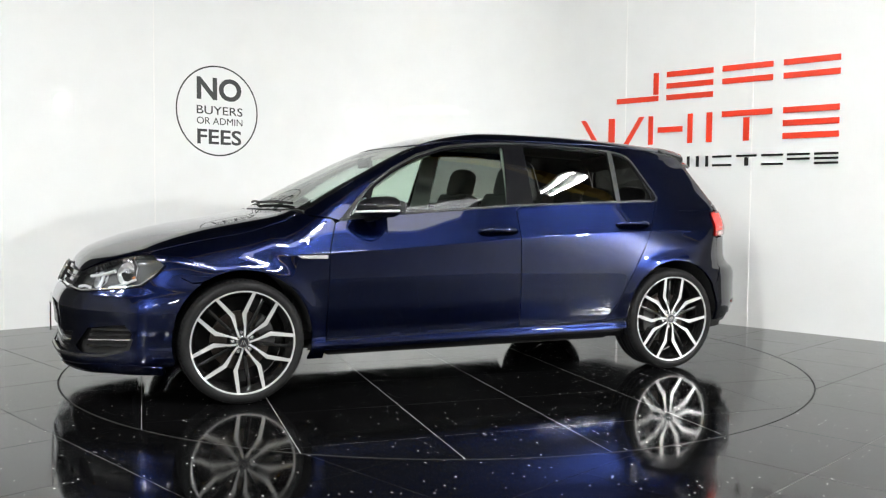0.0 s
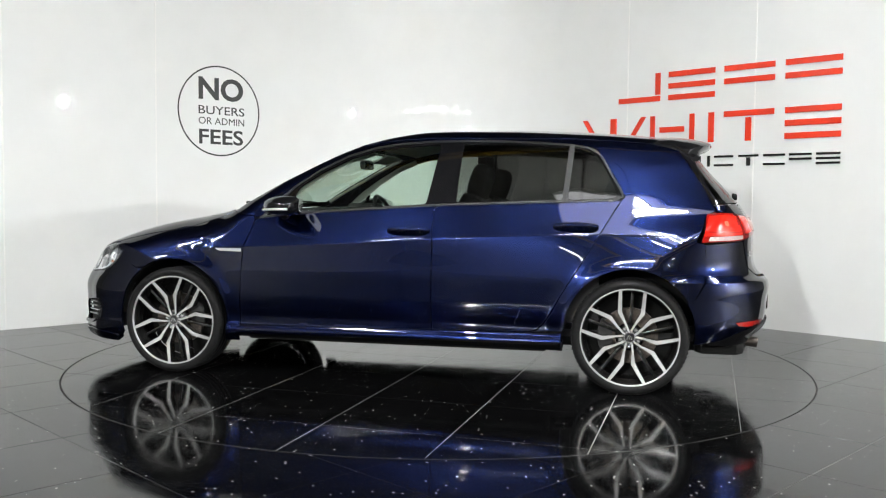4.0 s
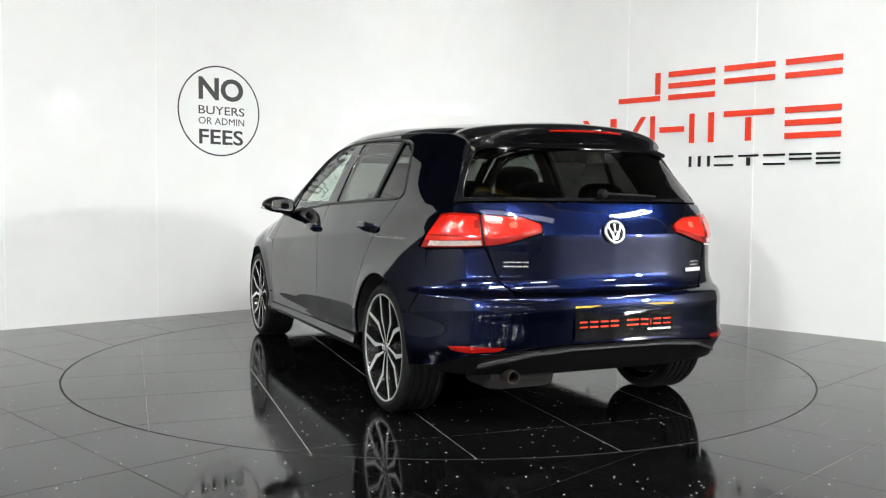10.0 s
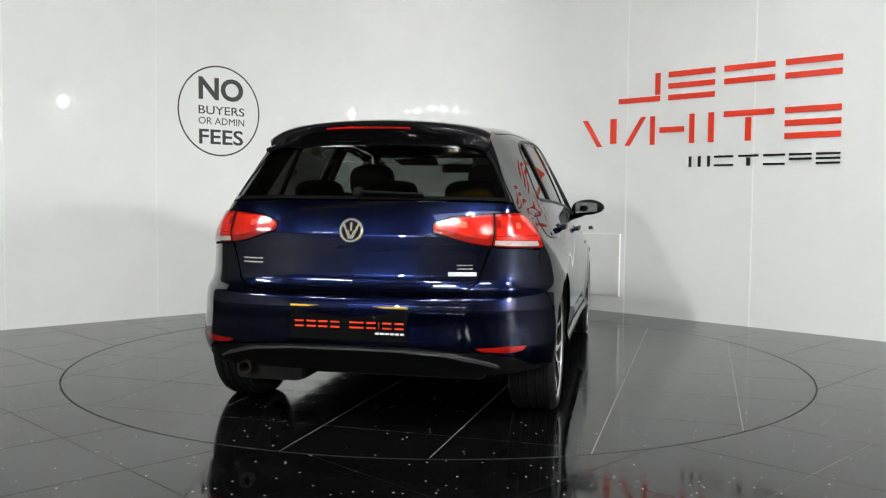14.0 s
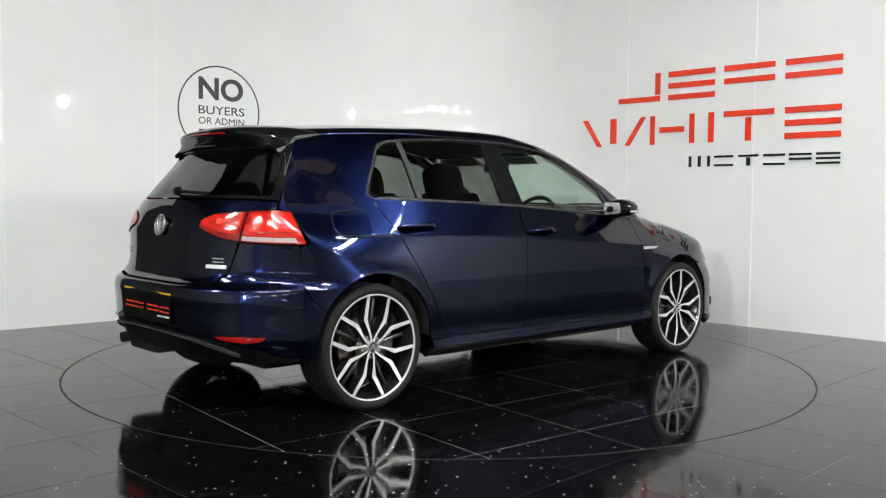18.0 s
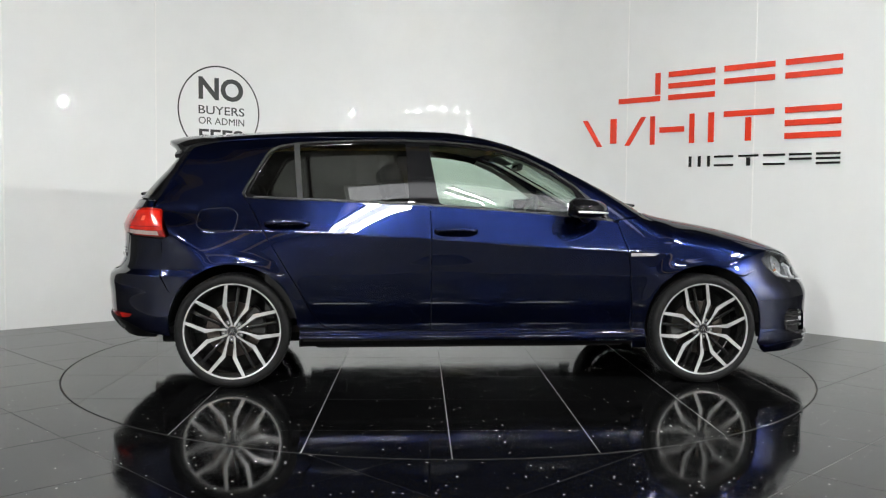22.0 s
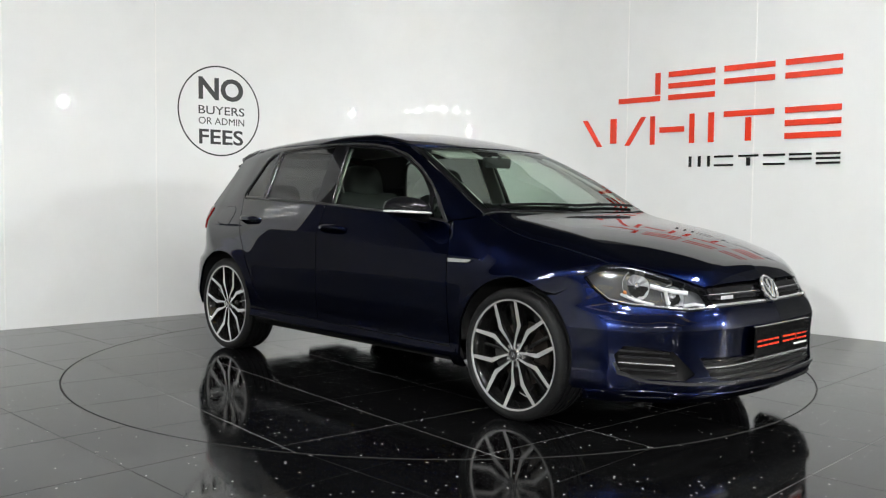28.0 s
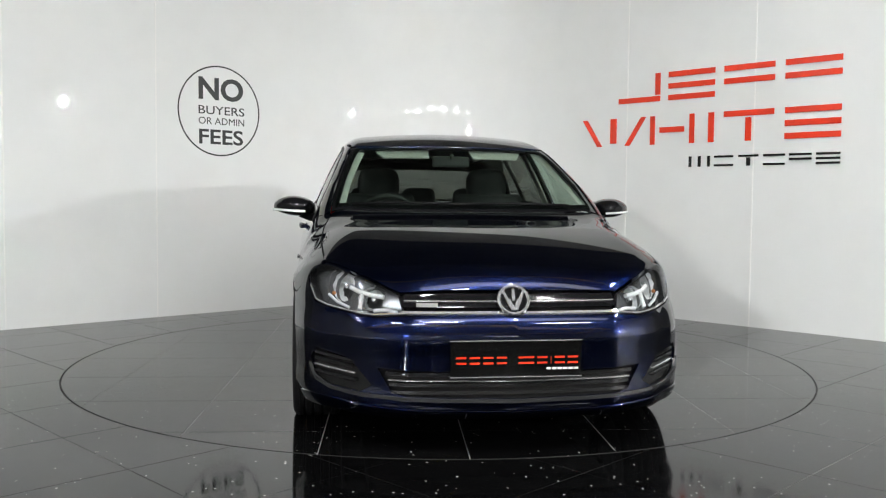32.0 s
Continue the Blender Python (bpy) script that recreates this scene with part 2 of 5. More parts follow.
def circle_cut(square, radius, inside):
    """The pieces of a convex polygon inside or outside a circle round the origin."""
    pts = []
    n = len(square)
    for i in range(n):
        a, b = Vector(square[i]), Vector(square[(i + 1) % n])
        steps = 24
        pts += [a.lerp(b, k / steps) for k in range(steps)]
    keep = [(p.length < radius) == inside for p in pts]
    if all(keep):
        return [[tuple(v) for v in square]]
    if not any(keep):
        return []
    pieces = []
    m = len(pts)
    starts = [i for i in range(m) if keep[i] and not keep[i - 1]]
    for s in starts:
        run = [pts[s].normalized() * radius]
        i = s
        while keep[i % m]:
            run.append(pts[i % m])
            i += 1
        run.append(pts[i % m].normalized() * radius)
        a0, a1 = math.atan2(run[-1].y, run[-1].x), math.atan2(run[0].y, run[0].x)
        d = (a1 - a0 + math.pi) % (2 * math.pi) - math.pi
        steps = max(1, int(abs(d) / 0.03))
        run += [radius * Vector((math.cos(a0 + d * k / steps), math.sin(a0 + d * k / steps))) for k in range(1, steps)]
        clean = [run[0]]
        for p in run[1:]:
            if (p - clean[-1]).length > 0.004:
                clean.append(p)
        # drop points on straight lines
        out = []
        for k, p in enumerate(clean):
            u, v = p - clean[k - 1], clean[(k + 1) % len(clean)] - p
            if abs(u.x * v.y - u.y * v.x) > 1e-7:
                out.append(tuple(p))
        if len(out) > 2:
            pieces.append(out)
    return pieces


def tile_piece(outline, top, parent, turn):
    area = sum(a[0] * b[1] - a[1] * b[0] for a, b in zip(outline, outline[1:] + outline[:1]))
    if area < 0:
        outline = outline[::-1]
    bm = bmesh.new()
    prism(bm, outline, top - 0.006, top)
    c, s = math.cos(turn), math.sin(turn)
    for v in bm.verts:
        v.co.x, v.co.y = c * v.co.x - s * v.co.y, s * v.co.x + c * v.co.y
    return part("tile", bm, TILE, parent)


def build_floor():
    bm = bmesh.new()
    prism(bm, [(-12, -23), (12, -23), (12, 9), (-12, 9)], -0.2, -0.0020)
    floor = tagged(part("floor", bm, GROUT), "polished black tiled showroom floor with pale grout", "floor", kind="structure")
    half = TILE_SIDE / 2 - 0.0019
    rest = bmesh.new()
    turn = math.pi / 4
    for i in range(-40, 25):
        for j in range(-40, 25):
            # rows along the two walls
            u, v = -1.50 + (i + 0.5) * TILE_SIDE, -1.94 + (j + 0.5) * TILE_SIDE
            x, y = v * math.cos(turn) - u * math.sin(turn), v * math.sin(turn) + u * math.cos(turn)
            if abs(x) > 11 or not -22 < y < 8:
                continue
            sq = [(v - half, u - half), (v + half, u - half), (v + half, u + half), (v - half, u + half)]
            near = abs(x) < 4.2 and -3.4 < y < 4.6
            if near:
                for piece in circle_cut(sq, TABLE_R + 0.004, False):
                    tile_piece(piece, 0.0, floor, turn)
            else:
                prism(rest, [(math.cos(turn) * a - math.sin(turn) * b, math.sin(turn) * a + math.cos(turn) * b) for a, b in sq], -0.006, 0.0)
    tagged(part("floor_tile", rest, TILE, floor), kind="stuff")
    # the slot round the turntable
    ring = lathe([(TABLE_R - 0.002, -0.003), (TABLE_R + 0.0045, -0.003), (TABLE_R + 0.0045, -0.0015), (TABLE_R - 0.002, -0.0015)], 128, "Z", True)
    part("ring_slot", ring, SLOT, floor, "narrow black slot round the turntable")


def build_turntable():
    table = tagged(new("turntable"), "round car turntable tiled in polished black", "turntable")
    deck = lathe([(0.0, -0.0009), (TABLE_R - 0.0065, -0.0009), (TABLE_R - 0.0065, -0.15), (0.0, -0.15)], 96, "Z")
    part("deck", deck, GROUT, table)
    rim = lathe([(TABLE_R - 0.0055, -0.006), (TABLE_R - 0.0025, -0.006), (TABLE_R - 0.0025, 0.0003), (TABLE_R - 0.0055, 0.0003)], 128, "Z", True)
    part("edge_ring", rim, SLOT, table, "thin dark metal edge ring")
    half = TILE_SIDE / 2 - 0.0019
    for i in range(-5, 5):
        for j in range(-5, 5):
            u, v = (i + 0.5) * TILE_SIDE, (j + 0.5) * TILE_SIDE
            sq = [(u - half, v - half), (u + half, v - half), (u + half, v + half), (u - half, v + half)]
            for piece in circle_cut(sq, TABLE_R - 0.0065, True):
                tile_piece(piece, 0.0, table, radians(-4.6))
    return table


def build_hall():
    """The dim hall behind the camera, with its strip lamps."""
    x0, x1, y0, y1, h = -11.0, 11.0, -22.0, 7.6, 6.8
    for name, size, at in (("wall_west", (0.2, y1 - y0, h), (x0 - 0.1, (y0 + y1) / 2, h / 2)), ("wall_east", (0.2, y1 - y0, h), (x1 + 0.1, (y0 + y1) / 2, h / 2)),
                           ("wall_south", (x1 - x0 + 0.4, 0.2, h), (0, y0 - 0.1, h / 2)), ("wall_north", (x1 - x0 + 0.4, 0.2, h), (0, y1 + 0.1, h / 2))):
        tagged(box_part(name, size, at, HALL), "plain grey hall wall", "wall", kind="structure")
    tagged(box_part("ceiling", (x1 - x0 + 0.4, y1 - y0 + 0.4, 0.2), (0, (y0 + y1) / 2, h + 0.1), HALL_ROOF), "dark hall roof", "ceiling", kind="structure")
    spots = [(5.2, -2.1, 5.2, 90, 0.45), (-7.4, -3.6, 6.3, 0, 0.6), (1.77, -4.55, 5.4, -24, 0.42), (0.3, -6.2, 6.2, 0, 0.6), (-4.5, -7.0, 6.0, 0, 0.6), (4.5, -7.0, 6.0, 0, 0.6), (-0.6, -8.0, 5.9, 0, 0.6), (-9.3, -5.4, 6.5, 0, 0.6),
             (8.2, -5.2, 5.7, -30.5, 0.6), (-4.9, -12.9, 3.1, 72, 0.8), (9.4, -5.75, 3.2, -30, 0.8)]
    for x, y, z, turn, half in spots:
        lamp = tagged(new("strip_lamp"), "white twin-tube strip lamp hung from the hall roof", "lamp", "hall strip lamps")
        lamp.matrix_world = pose(x, y, z, rz=turn)
        low = z < 4.5
        gap, thick = (0.030, 0.020) if low else (0.13, 0.025)
        box_part("housing", (2 * half + 0.06, 2 * gap + 2 * thick + 0.07, 0.05), (0, 0, 0.03 + thick), HOUSING, lamp, bevel=0.01)
        for dy in (-gap, gap):
            bm = bmesh.new()
            tube_along(bm, [(-half, dy, 0), (half, dy, 0)], thick, 10)
            smooth(part("tube", bm, TUBE_LOW if low else TUBE, lamp, "glowing tube"))
        for dx in (-0.5, 0.5):
            bm = bmesh.new()
            tube_along(bm, [(dx, 0, 0.07), (dx, 0, h - z)], 0.006, 6)
            part("hanger", bm, TRIM, lamp, "thin hanger")
    for x, y, turn, length in ((0.0, -3.2, 6, 21.0), (0.0, -9.5, -4, 21.0), (0.0, -15.5, 0, 21.0)):
        beam = tagged(new("roof_beam"), "yellow painted steel beam under the hall roof", "beam", "hall roof beams")
        beam.matrix_world = pose(x, y, h - 0.30, rz=turn)
        box_part("web", (length, 0.02, 0.44), (0, 0, 0), BEAM, beam)
        for dz in (-0.23, 0.23):
            box_part("flange", (length, 0.20, 0.025), (0, 0, dz), BEAM, beam, bevel=0.004)
    # unseen lamps, added to put small reflections into the car's paint
    for x, z in ((-7.5, 4.6), (-4.6, 4.6), (-1.6, 4.6), (1.6, 4.6), (4.6, 4.6), (7.5, 4.6)):
        lamp = tagged(new("added_wall_lamp"), "small white twin-tube lamp added on the far hall wall for glints in the car", "lamp", "hall wall lamps")
        lamp.matrix_world = pose(x, y0 + 0.06, z)
        box_part("housing", (1.30, 0.05, 0.22), (0, 0, 0), HOUSING, lamp, bevel=0.01)
        for dz in (-0.06, 0.06):
            bm = bmesh.new()
            tube_along(bm, [(-0.6, 0.05, dz), (0.6, 0.05, dz)], 0.025, 8)
            smooth(part("tube", bm, TUBE_FAR, lamp, "glowing tube"))
    panel_lamp = tagged(new("panel_lamp"), "wide white light panel hung from the hall roof", "lamp")
    panel_lamp.matrix_world = pose(2.1, -4.72, 5.8, rz=10)
    box_part("frame", (5.1, 0.85, 0.06), (0, 0, 0.04), HOUSING, panel_lamp, bevel=0.01)
    box_part("diffuser", (5.0, 0.75, 0.01), (0, 0, 0.004), DIFFUSER, panel_lamp, "glowing diffuser")
    for dx in (-2.2, 2.2):
        bm = bmesh.new()
        tube_along(bm, [(dx, 0, 0.07), (dx, 0, h - 5.8)], 0.006, 6)
        part("hanger", bm, TRIM, panel_lamp, "thin hanger")


build_booth()
build_floor()
TABLE = build_turntable()
build_hall()


# ---- signs ----
def wall_frame(at, s, z, off, direction):
    """x along the wall, y up, z out of it."""
    return Matrix.Translation(at(s, z, off)) @ Matrix.Rotation(radians(direction), 4, "Z") @ Matrix.Rotation(math.pi / 2, 4, "X")


def build_brand_sign():
    """A two-row sign of red raised bars and a small black row, one thing per glyph block."""
    stroke = 0.047

    def block(name, s0, s1, z0, z1, bars, mat, label, group):
        ob = tagged(new(name), label, "sign", group)
        ob.matrix_world = wall_frame(on_right, s0, z0, 0.0, RIGHT_DIR)
        for a0, b0, a1, b1, *lean in bars:
            d = lean[0] if lean else 0.0
            bm = bmesh.new()
            w, h = s1 - s0, z1 - z0
            prism(bm, [(a0 * w, b0 * h), (a1 * w, b0 * h), ((a1 + d) * w, b1 * h), ((a0 + d) * w, b1 * h)], 0.001, 0.009)
            bmesh.ops.bevel(bm, geom=bm.edges[:], offset=0.0012, segments=1, affect="EDGES")
            part("bar", bm, mat, ob)

    k = stroke / 0.247
    m = 0.5 - k / 2
    three = [(0, 0, 1, k), (0, m, 1, m + k), (0, 1 - k, 1, 1)]
    two = [(0, m - 0.02, 1, m + k - 0.02), (0, 1 - k, 1, 1)]
    low = [(0, 0, 1, k), (0.88, k + 0.04, 1, 1)]
    posts = [(0, 0, 0.11, 1), (0.89, 0, 1, 1), (0.22, m, 0.78, m + k)]
    slants = [(0.25, 0.0, 0.33, 1, -0.25), (0.46, 0.10, 0.56, 1), (0.69, 0.0, 0.77, 1, 0.25)]
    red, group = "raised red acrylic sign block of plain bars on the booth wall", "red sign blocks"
    for s0, s1, bars in ((2.266, 2.697, low), (2.777, 3.219, three), (3.301, 3.739, two), (3.824, 4.268, two)):
        block("sign_block", s0, s1, 1.930, 2.180, bars, RED, red, group)
    for s0, s1, bars in ((1.87, 2.546, slants), (2.602, 3.036, posts), (3.165, 3.218, [(0, 0, 1, 1)]), (3.305, 3.740, [(0, 1 - k, 1, 1), (0.44, 0, 0.56, 0.76)]), (3.829, 4.270, three)):
        block("sign_block", s0, s1, 1.546, 1.800, bars, RED, red, group)
    q = 0.2
    frame4 = [(0, 0, 1, q), (0, 1 - q, 1, 1)]
    for s0, s1, bars in ((2.99, 3.19, [(0, 0, 0.13, 1), (0.43, 0, 0.57, 1), (0.87, 0, 1, 1)]), (3.227, 3.40, frame4), (3.444, 3.618, [(0, 1 - q, 1, 1), (0.4, 0, 0.6, 0.76)]), (3.658, 3.84, frame4),
                         (3.871, 4.052, [(0, 0.4, 1, 0.6), (0, 1 - q, 1, 1)]), (4.086, 4.271, [(0, 0, 1, q), (0, 0.4, 1, 0.6), (0, 1 - q, 1, 1)])):
        block("sign_block", s0, s1, 1.339, 1.431, bars, BLACK, "small raised black sign block of plain bars on the booth wall", "black sign blocks")


def words(text, width, height, bold, mat, parent, at):
    """A line of raised text fitted to a width and a height."""
    cu = bpy.data.curves.new("words", "FONT")
    cu.body = text
    cu.offset = bold
    cu.extrude = 0.0008
    cu.resolution_u = 4
    tmp = new("words", cu)
    me = bpy.data.meshes.new_from_object(tmp.evaluated_get(bpy.context.evaluated_depsgraph_get()))
    bpy.data.objects.remove(tmp)
    co = np.array([v.co[:] for v in me.vertices])
    lo, hi = co.min(0), co.max(0)
    for v in me.vertices:
        v.co = ((v.co.x - lo[0]) / (hi[0] - lo[0]) * width, (v.co.y - lo[1]) / (hi[1] - lo[1]) * height, v.co.z + 0.0012)
    me.materials.append(mat)
    ob = new("lettering", me)
    ob.parent = parent
    ob.location = at
    return ob


def build_round_notice():
    sign = tagged(new("round_notice"), "black outlined round wall notice reading NO BUYERS OR ADMIN FEES", "sign")
    sign.matrix_world = wall_frame(on_left, -2.703, 1.812, 0.0, LEFT_DIR)
    bm = lathe([(0.390, 0.0005), (0.403, 0.0005), (0.403, 0.002), (0.390, 0.002)], 96, "Z", True)
    part("ring", bm, VINYL, sign, "thin black ring")
    s0 = 2.703
    for text, a, b, z0, z1, bold in (("NO", -2.908, -2.468, 1.905, 2.108, 0.030), ("BUYERS", -2.909, -2.457, 1.779, 1.854, 0.004), ("OR ADMIN", -2.909, -2.458, 1.690, 1.752, 0.0), ("FEES", -2.905, -2.470, 1.513, 1.647, 0.018)):
        words(text, b - a, z1 - z0, bold, VINYL, sign, (a + s0, z0 - 1.812, 0))


build_brand_sign()
build_round_notice()


# ---- the car's skin ----
def curve(*pairs):
    """A smooth monotone curve through (input, value) pairs."""
    xs = np.array([p[0] for p in pairs], float)
    ys = np.array([p[1] for p in pairs], float)
    if xs[0] > xs[-1]:
        xs, ys = xs[::-1], ys[::-1]
    h = np.diff(xs)
    d = np.diff(ys) / h
    m = np.zeros(len(xs))
    m[0], m[-1] = d[0], d[-1]
    for i in range(1, len(xs) - 1):
        if d[i - 1] * d[i] > 0:
            w1, w2 = 2 * h[i] + h[i - 1], h[i] + 2 * h[i - 1]
            m[i] = (w1 + w2) / (w1 / d[i - 1] + w2 / d[i])

    def value(v):
        v = np.clip(np.asarray(v, float), xs[0], xs[-1])
        i = np.clip(np.searchsorted(xs, v) - 1, 0, len(xs) - 2)
        t = (v - xs[i]) / h[i]
        return ys[i] * (1 + 2 * t) * (1 - t) ** 2 + h[i] * m[i] * t * (1 - t) ** 2 + ys[i + 1] * t * t * (3 - 2 * t) + h[i] * m[i + 1] * t * t * (t - 1)
    return value


AXLE = 1.3185
HUB_Z = 0.309
ARCH_Z, ARCH_R = 0.325, 0.347
SECTION = curve((0.05, 0.80), (0.14, 0.828), (0.20, 0.850), (0.235, 0.872), (0.262, 0.882), (0.285, 0.879), (0.31, 0.870), (0.34, 0.870), (0.40, 0.878), (0.48, 0.885), (0.58, 0.885), (0.68, 0.881), (0.78, 0.874), (0.86, 0.862), (0.93, 0.838), (1.00, 0.8105), (1.06, 0.7855),
                (1.15, 0.745), (1.25, 0.697), (1.35, 0.641), (1.42, 0.592), (1.55, 0.483))
PLAN_IN = curve((2.3, 0.091), (1.95, 0.024), (1.65, 0.005), (1.32, -0.006), (0.9, 0.003), (0.2, 0.010), (-0.6, 0.010), (-1.0, 0.005), (-1.32, -0.003), (-1.62, -0.014), (-1.9, -0.008), (-2.3, 0.088))
UPPER_IN = curve((2.2, 0.20), (1.7, 0.205), (1.3, 0.175), (1.05, 0.080), (0.85, 0.058), (0.4, 0.032), (-0.3, 0.0), (-0.9, 0.020), (-1.3, 0.072), (-1.6, 0.140), (-1.9, 0.19), (-2.3, 0.17))
CREASE_Z = curve((1.2, 0.738), (0.82, 0.752), (0.29, 0.780), (-0.42, 0.825), (-1.04, 0.850), (-1.7, 0.845))
CREASE_K = curve((1.15, 0.0), (0.95, 0.010), (0.3, 0.016), (-0.3, 0.013), (-0.9, 0.009), (-1.25, 0.0035), (-1.55, 0.0))
PROFILE = curve((2.30, 0.515), (2.20, 0.620), (2.14, 0.674), (2.03, 0.747), (1.85, 0.819), (1.66, 0.868), (1.48, 0.901), (1.29, 0.930), (1.17, 0.951), (1.12, 0.965), (1.06, 0.992), (0.95, 1.051), (0.80, 1.128), (0.65, 1.200), (0.50, 1.272),
                (0.35, 1.339), (0.20, 1.387), (0.05, 1.423), (-0.15, 1.454), (-0.40, 1.464), (-0.65, 1.463), (-0.90, 1.455), (-1.15, 1.442), (-1.40, 1.423), (-1.60, 1.407), (-1.9, 1.362))
SWEEP = curve((2.3, 0.15), (1.6, 0.12), (1.2, 0.175), (0.9, 0.17), (0.4, 0.12), (0.0, 0.02), (-0.5, -0.02))
CROWN = curve((2.3, 0.165), (1.8, 0.105), (1.4, 0.040), (1.0, 0.012), (0.5, 0.018), (0.2, 0.058), (-0.4, 0.135), (-1.6, 0.175))
NOSE = curve((0.05, 2.02), (0.14, 2.10), (0.19, 2.175), (0.23, 2.190), (0.30, 2.184), (0.40, 2.188), (0.48, 2.196), (0.54, 2.178), (0.60, 2.134), (0.66, 2.104), (0.72, 2.082), (0.8, 2.064), (1.5, 2.0))
NOSE_PLAN = curve((0.0, 0.0), (0.2, 0.014), (0.4, 0.034), (0.52, 0.084), (0.62, 0.146), (0.70, 0.236), (0.77, 0.322), (0.83, 0.436), (0.88, 0.598), (0.95, 0.95))
TAIL = curve((0.05, 1.80), (0.16, 1.90), (0.24, 1.985), (0.30, 2.030), (0.38, 2.074), (0.50, 2.088), (0.56, 2.096), (0.60, 2.088), (0.64, 2.037), (0.70, 2.010), (0.80, 2.006), (0.865, 2.0055), (0.876, 2.004), (0.89, 1.998), (0.95, 1.969), (1.02, 1.924), (1.10, 1.860), (1.20, 1.767), (1.30, 1.686), (1.40, 1.618), (1.5, 1.542))
TAIL_PLAN = curve((0.0, 0.0), (0.27, 0.006), (0.45, 0.036), (0.58, 0.088), (0.68, 0.156), (0.76, 0.256), (0.82, 0.36), (0.88, 0.526), (0.95, 0.85))


REAR_FULL = curve((0.05, 0.0), (0.72, 0.0), (0.875, -0.007), (0.95, -0.006), (1.0, 0.001), (1.1, 0.005), (1.2, 0.004), (1.3, -0.001), (1.4, -0.003), (1.55, 0.0))  # keeps the rear quarter round


def smax(a, b, k):
    return np.maximum(a, b) + np.maximum(k - np.abs(a - b), 0) ** 2 / (4 * k)


def rise(u):
    """Climbs from 0 at 0 and levels off softly at 1."""
    return np.maximum(-smax(-u, np.full_like(u, -1.0), 0.45), 0.0)


def side_width(x, z):
    w = SECTION(z) - PLAN_IN(x) - UPPER_IN(x) * rise((z - 0.62) / 0.42) ** 1.3
    w = w + REAR_FULL(z) * np.clip((-1.05 - x) / 0.40, 0, 1) ** 2 * (3 - 2 * np.clip((-1.05 - x) / 0.40, 0, 1))
    zc = CREASE_Z(x)
    # an even slope from the crease up to the windows, and a shallow lead-in below it
    w = w + CREASE_K(x) * np.exp(-np.maximum(zc - z, 0) / 0.12) * (z <= zc)
    at_belt = SECTION(1.0 + 0 * z) - PLAN_IN(x) - UPPER_IN(x) * rise(np.full_like(z, 0.38 / 0.42)) ** 1.3
    at_crease = SECTION(zc) - PLAN_IN(x) - UPPER_IN(x) * rise((zc - 0.62) / 0.42) ** 1.3 + CREASE_K(x)
    line = at_crease + (at_belt - at_crease) * (z - zc) / (1.0 - zc)
    w = np.where((z > zc) & (z < 1.0), w + (line - w) * np.clip(CREASE_K(x) / 0.004, 0, 1), w)
    for ax in (AXLE, -AXLE):
        r = np.hypot(x - ax, z - ARCH_Z)
        w = w + 0.010 * np.exp(-((r - ARCH_R) / 0.060) ** 2) * np.clip((z - 0.10) / 0.2, 0, 1) * np.clip((0.74 - z) / 0.06, 0, 1)
    return w


def skin(p):
    """Below zero inside the car's outer skin."""
    x, y, z = p[:, 0], np.abs(p[:, 1]), p[:, 2]
    side = y - side_width(x, z)
    top = z - (PROFILE(x + SWEEP(x) * y * y) - CROWN(x) * y * y)
    low = np.clip((0.58 - z) / 0.2, 0, 1)  # the bumpers' lower corners are squarer
    front = x - (NOSE(z) - NOSE_PLAN(y) * (1 - 0.08 * low))
    back = -x - (TAIL(z) - TAIL_PLAN(y) * (1 - 0.15 * low))
    k = np.interp(x, (0.7, 1.05), (0.062, 0.16))
    f = smax(side, top, k)
    f = smax(f, front, 0.06)
    return smax(f, back, 0.05)


def skin_normal(p):
    g = np.zeros_like(p)
    for i in range(3):
        d = np.zeros(3)
        d[i] = 0.002
        g[:, i] = skin(p + d) - skin(p - d)
    return g / np.maximum(np.linalg.norm(g, axis=1, keepdims=True), 1e-9)


# Charts: how a flat outline is laid onto the skin, from the side, from above, or round the nose or the tail.
WRAP = 0.9


def flat(chart, p):
    x, y, z = p
    if chart == "side":
        return (x, z)
    if chart == "top":
        return (x, y)
    a = math.atan2(y, x - 1.2) if chart == "nose" else math.atan2(y, -1.2 - x)
    return (a * WRAP, z)


def rays(chart, q):
    n = len(q)
    o, d = np.zeros((n, 3)), np.zeros((n, 3))
    if chart == "side":
        o[:, 0], o[:, 1], o[:, 2], d[:, 1] = q[:, 0], 1.3, q[:, 1], -1
        length = 1.3
    elif chart == "top":
        o[:, 0], o[:, 1], o[:, 2], d[:, 2] = q[:, 0], q[:, 1], 1.8, -1
        length = 1.5
    else:
        a, s = q[:, 0] / WRAP, 1 if chart == "nose" else -1
        o[:, 0], o[:, 1], o[:, 2] = s * (1.2 + 1.5 * np.cos(a)), 1.5 * np.sin(a), q[:, 1]
        d[:, 0], d[:, 1] = -s * np.cos(a), -np.sin(a)
        length = 1.5
    return o, d, length


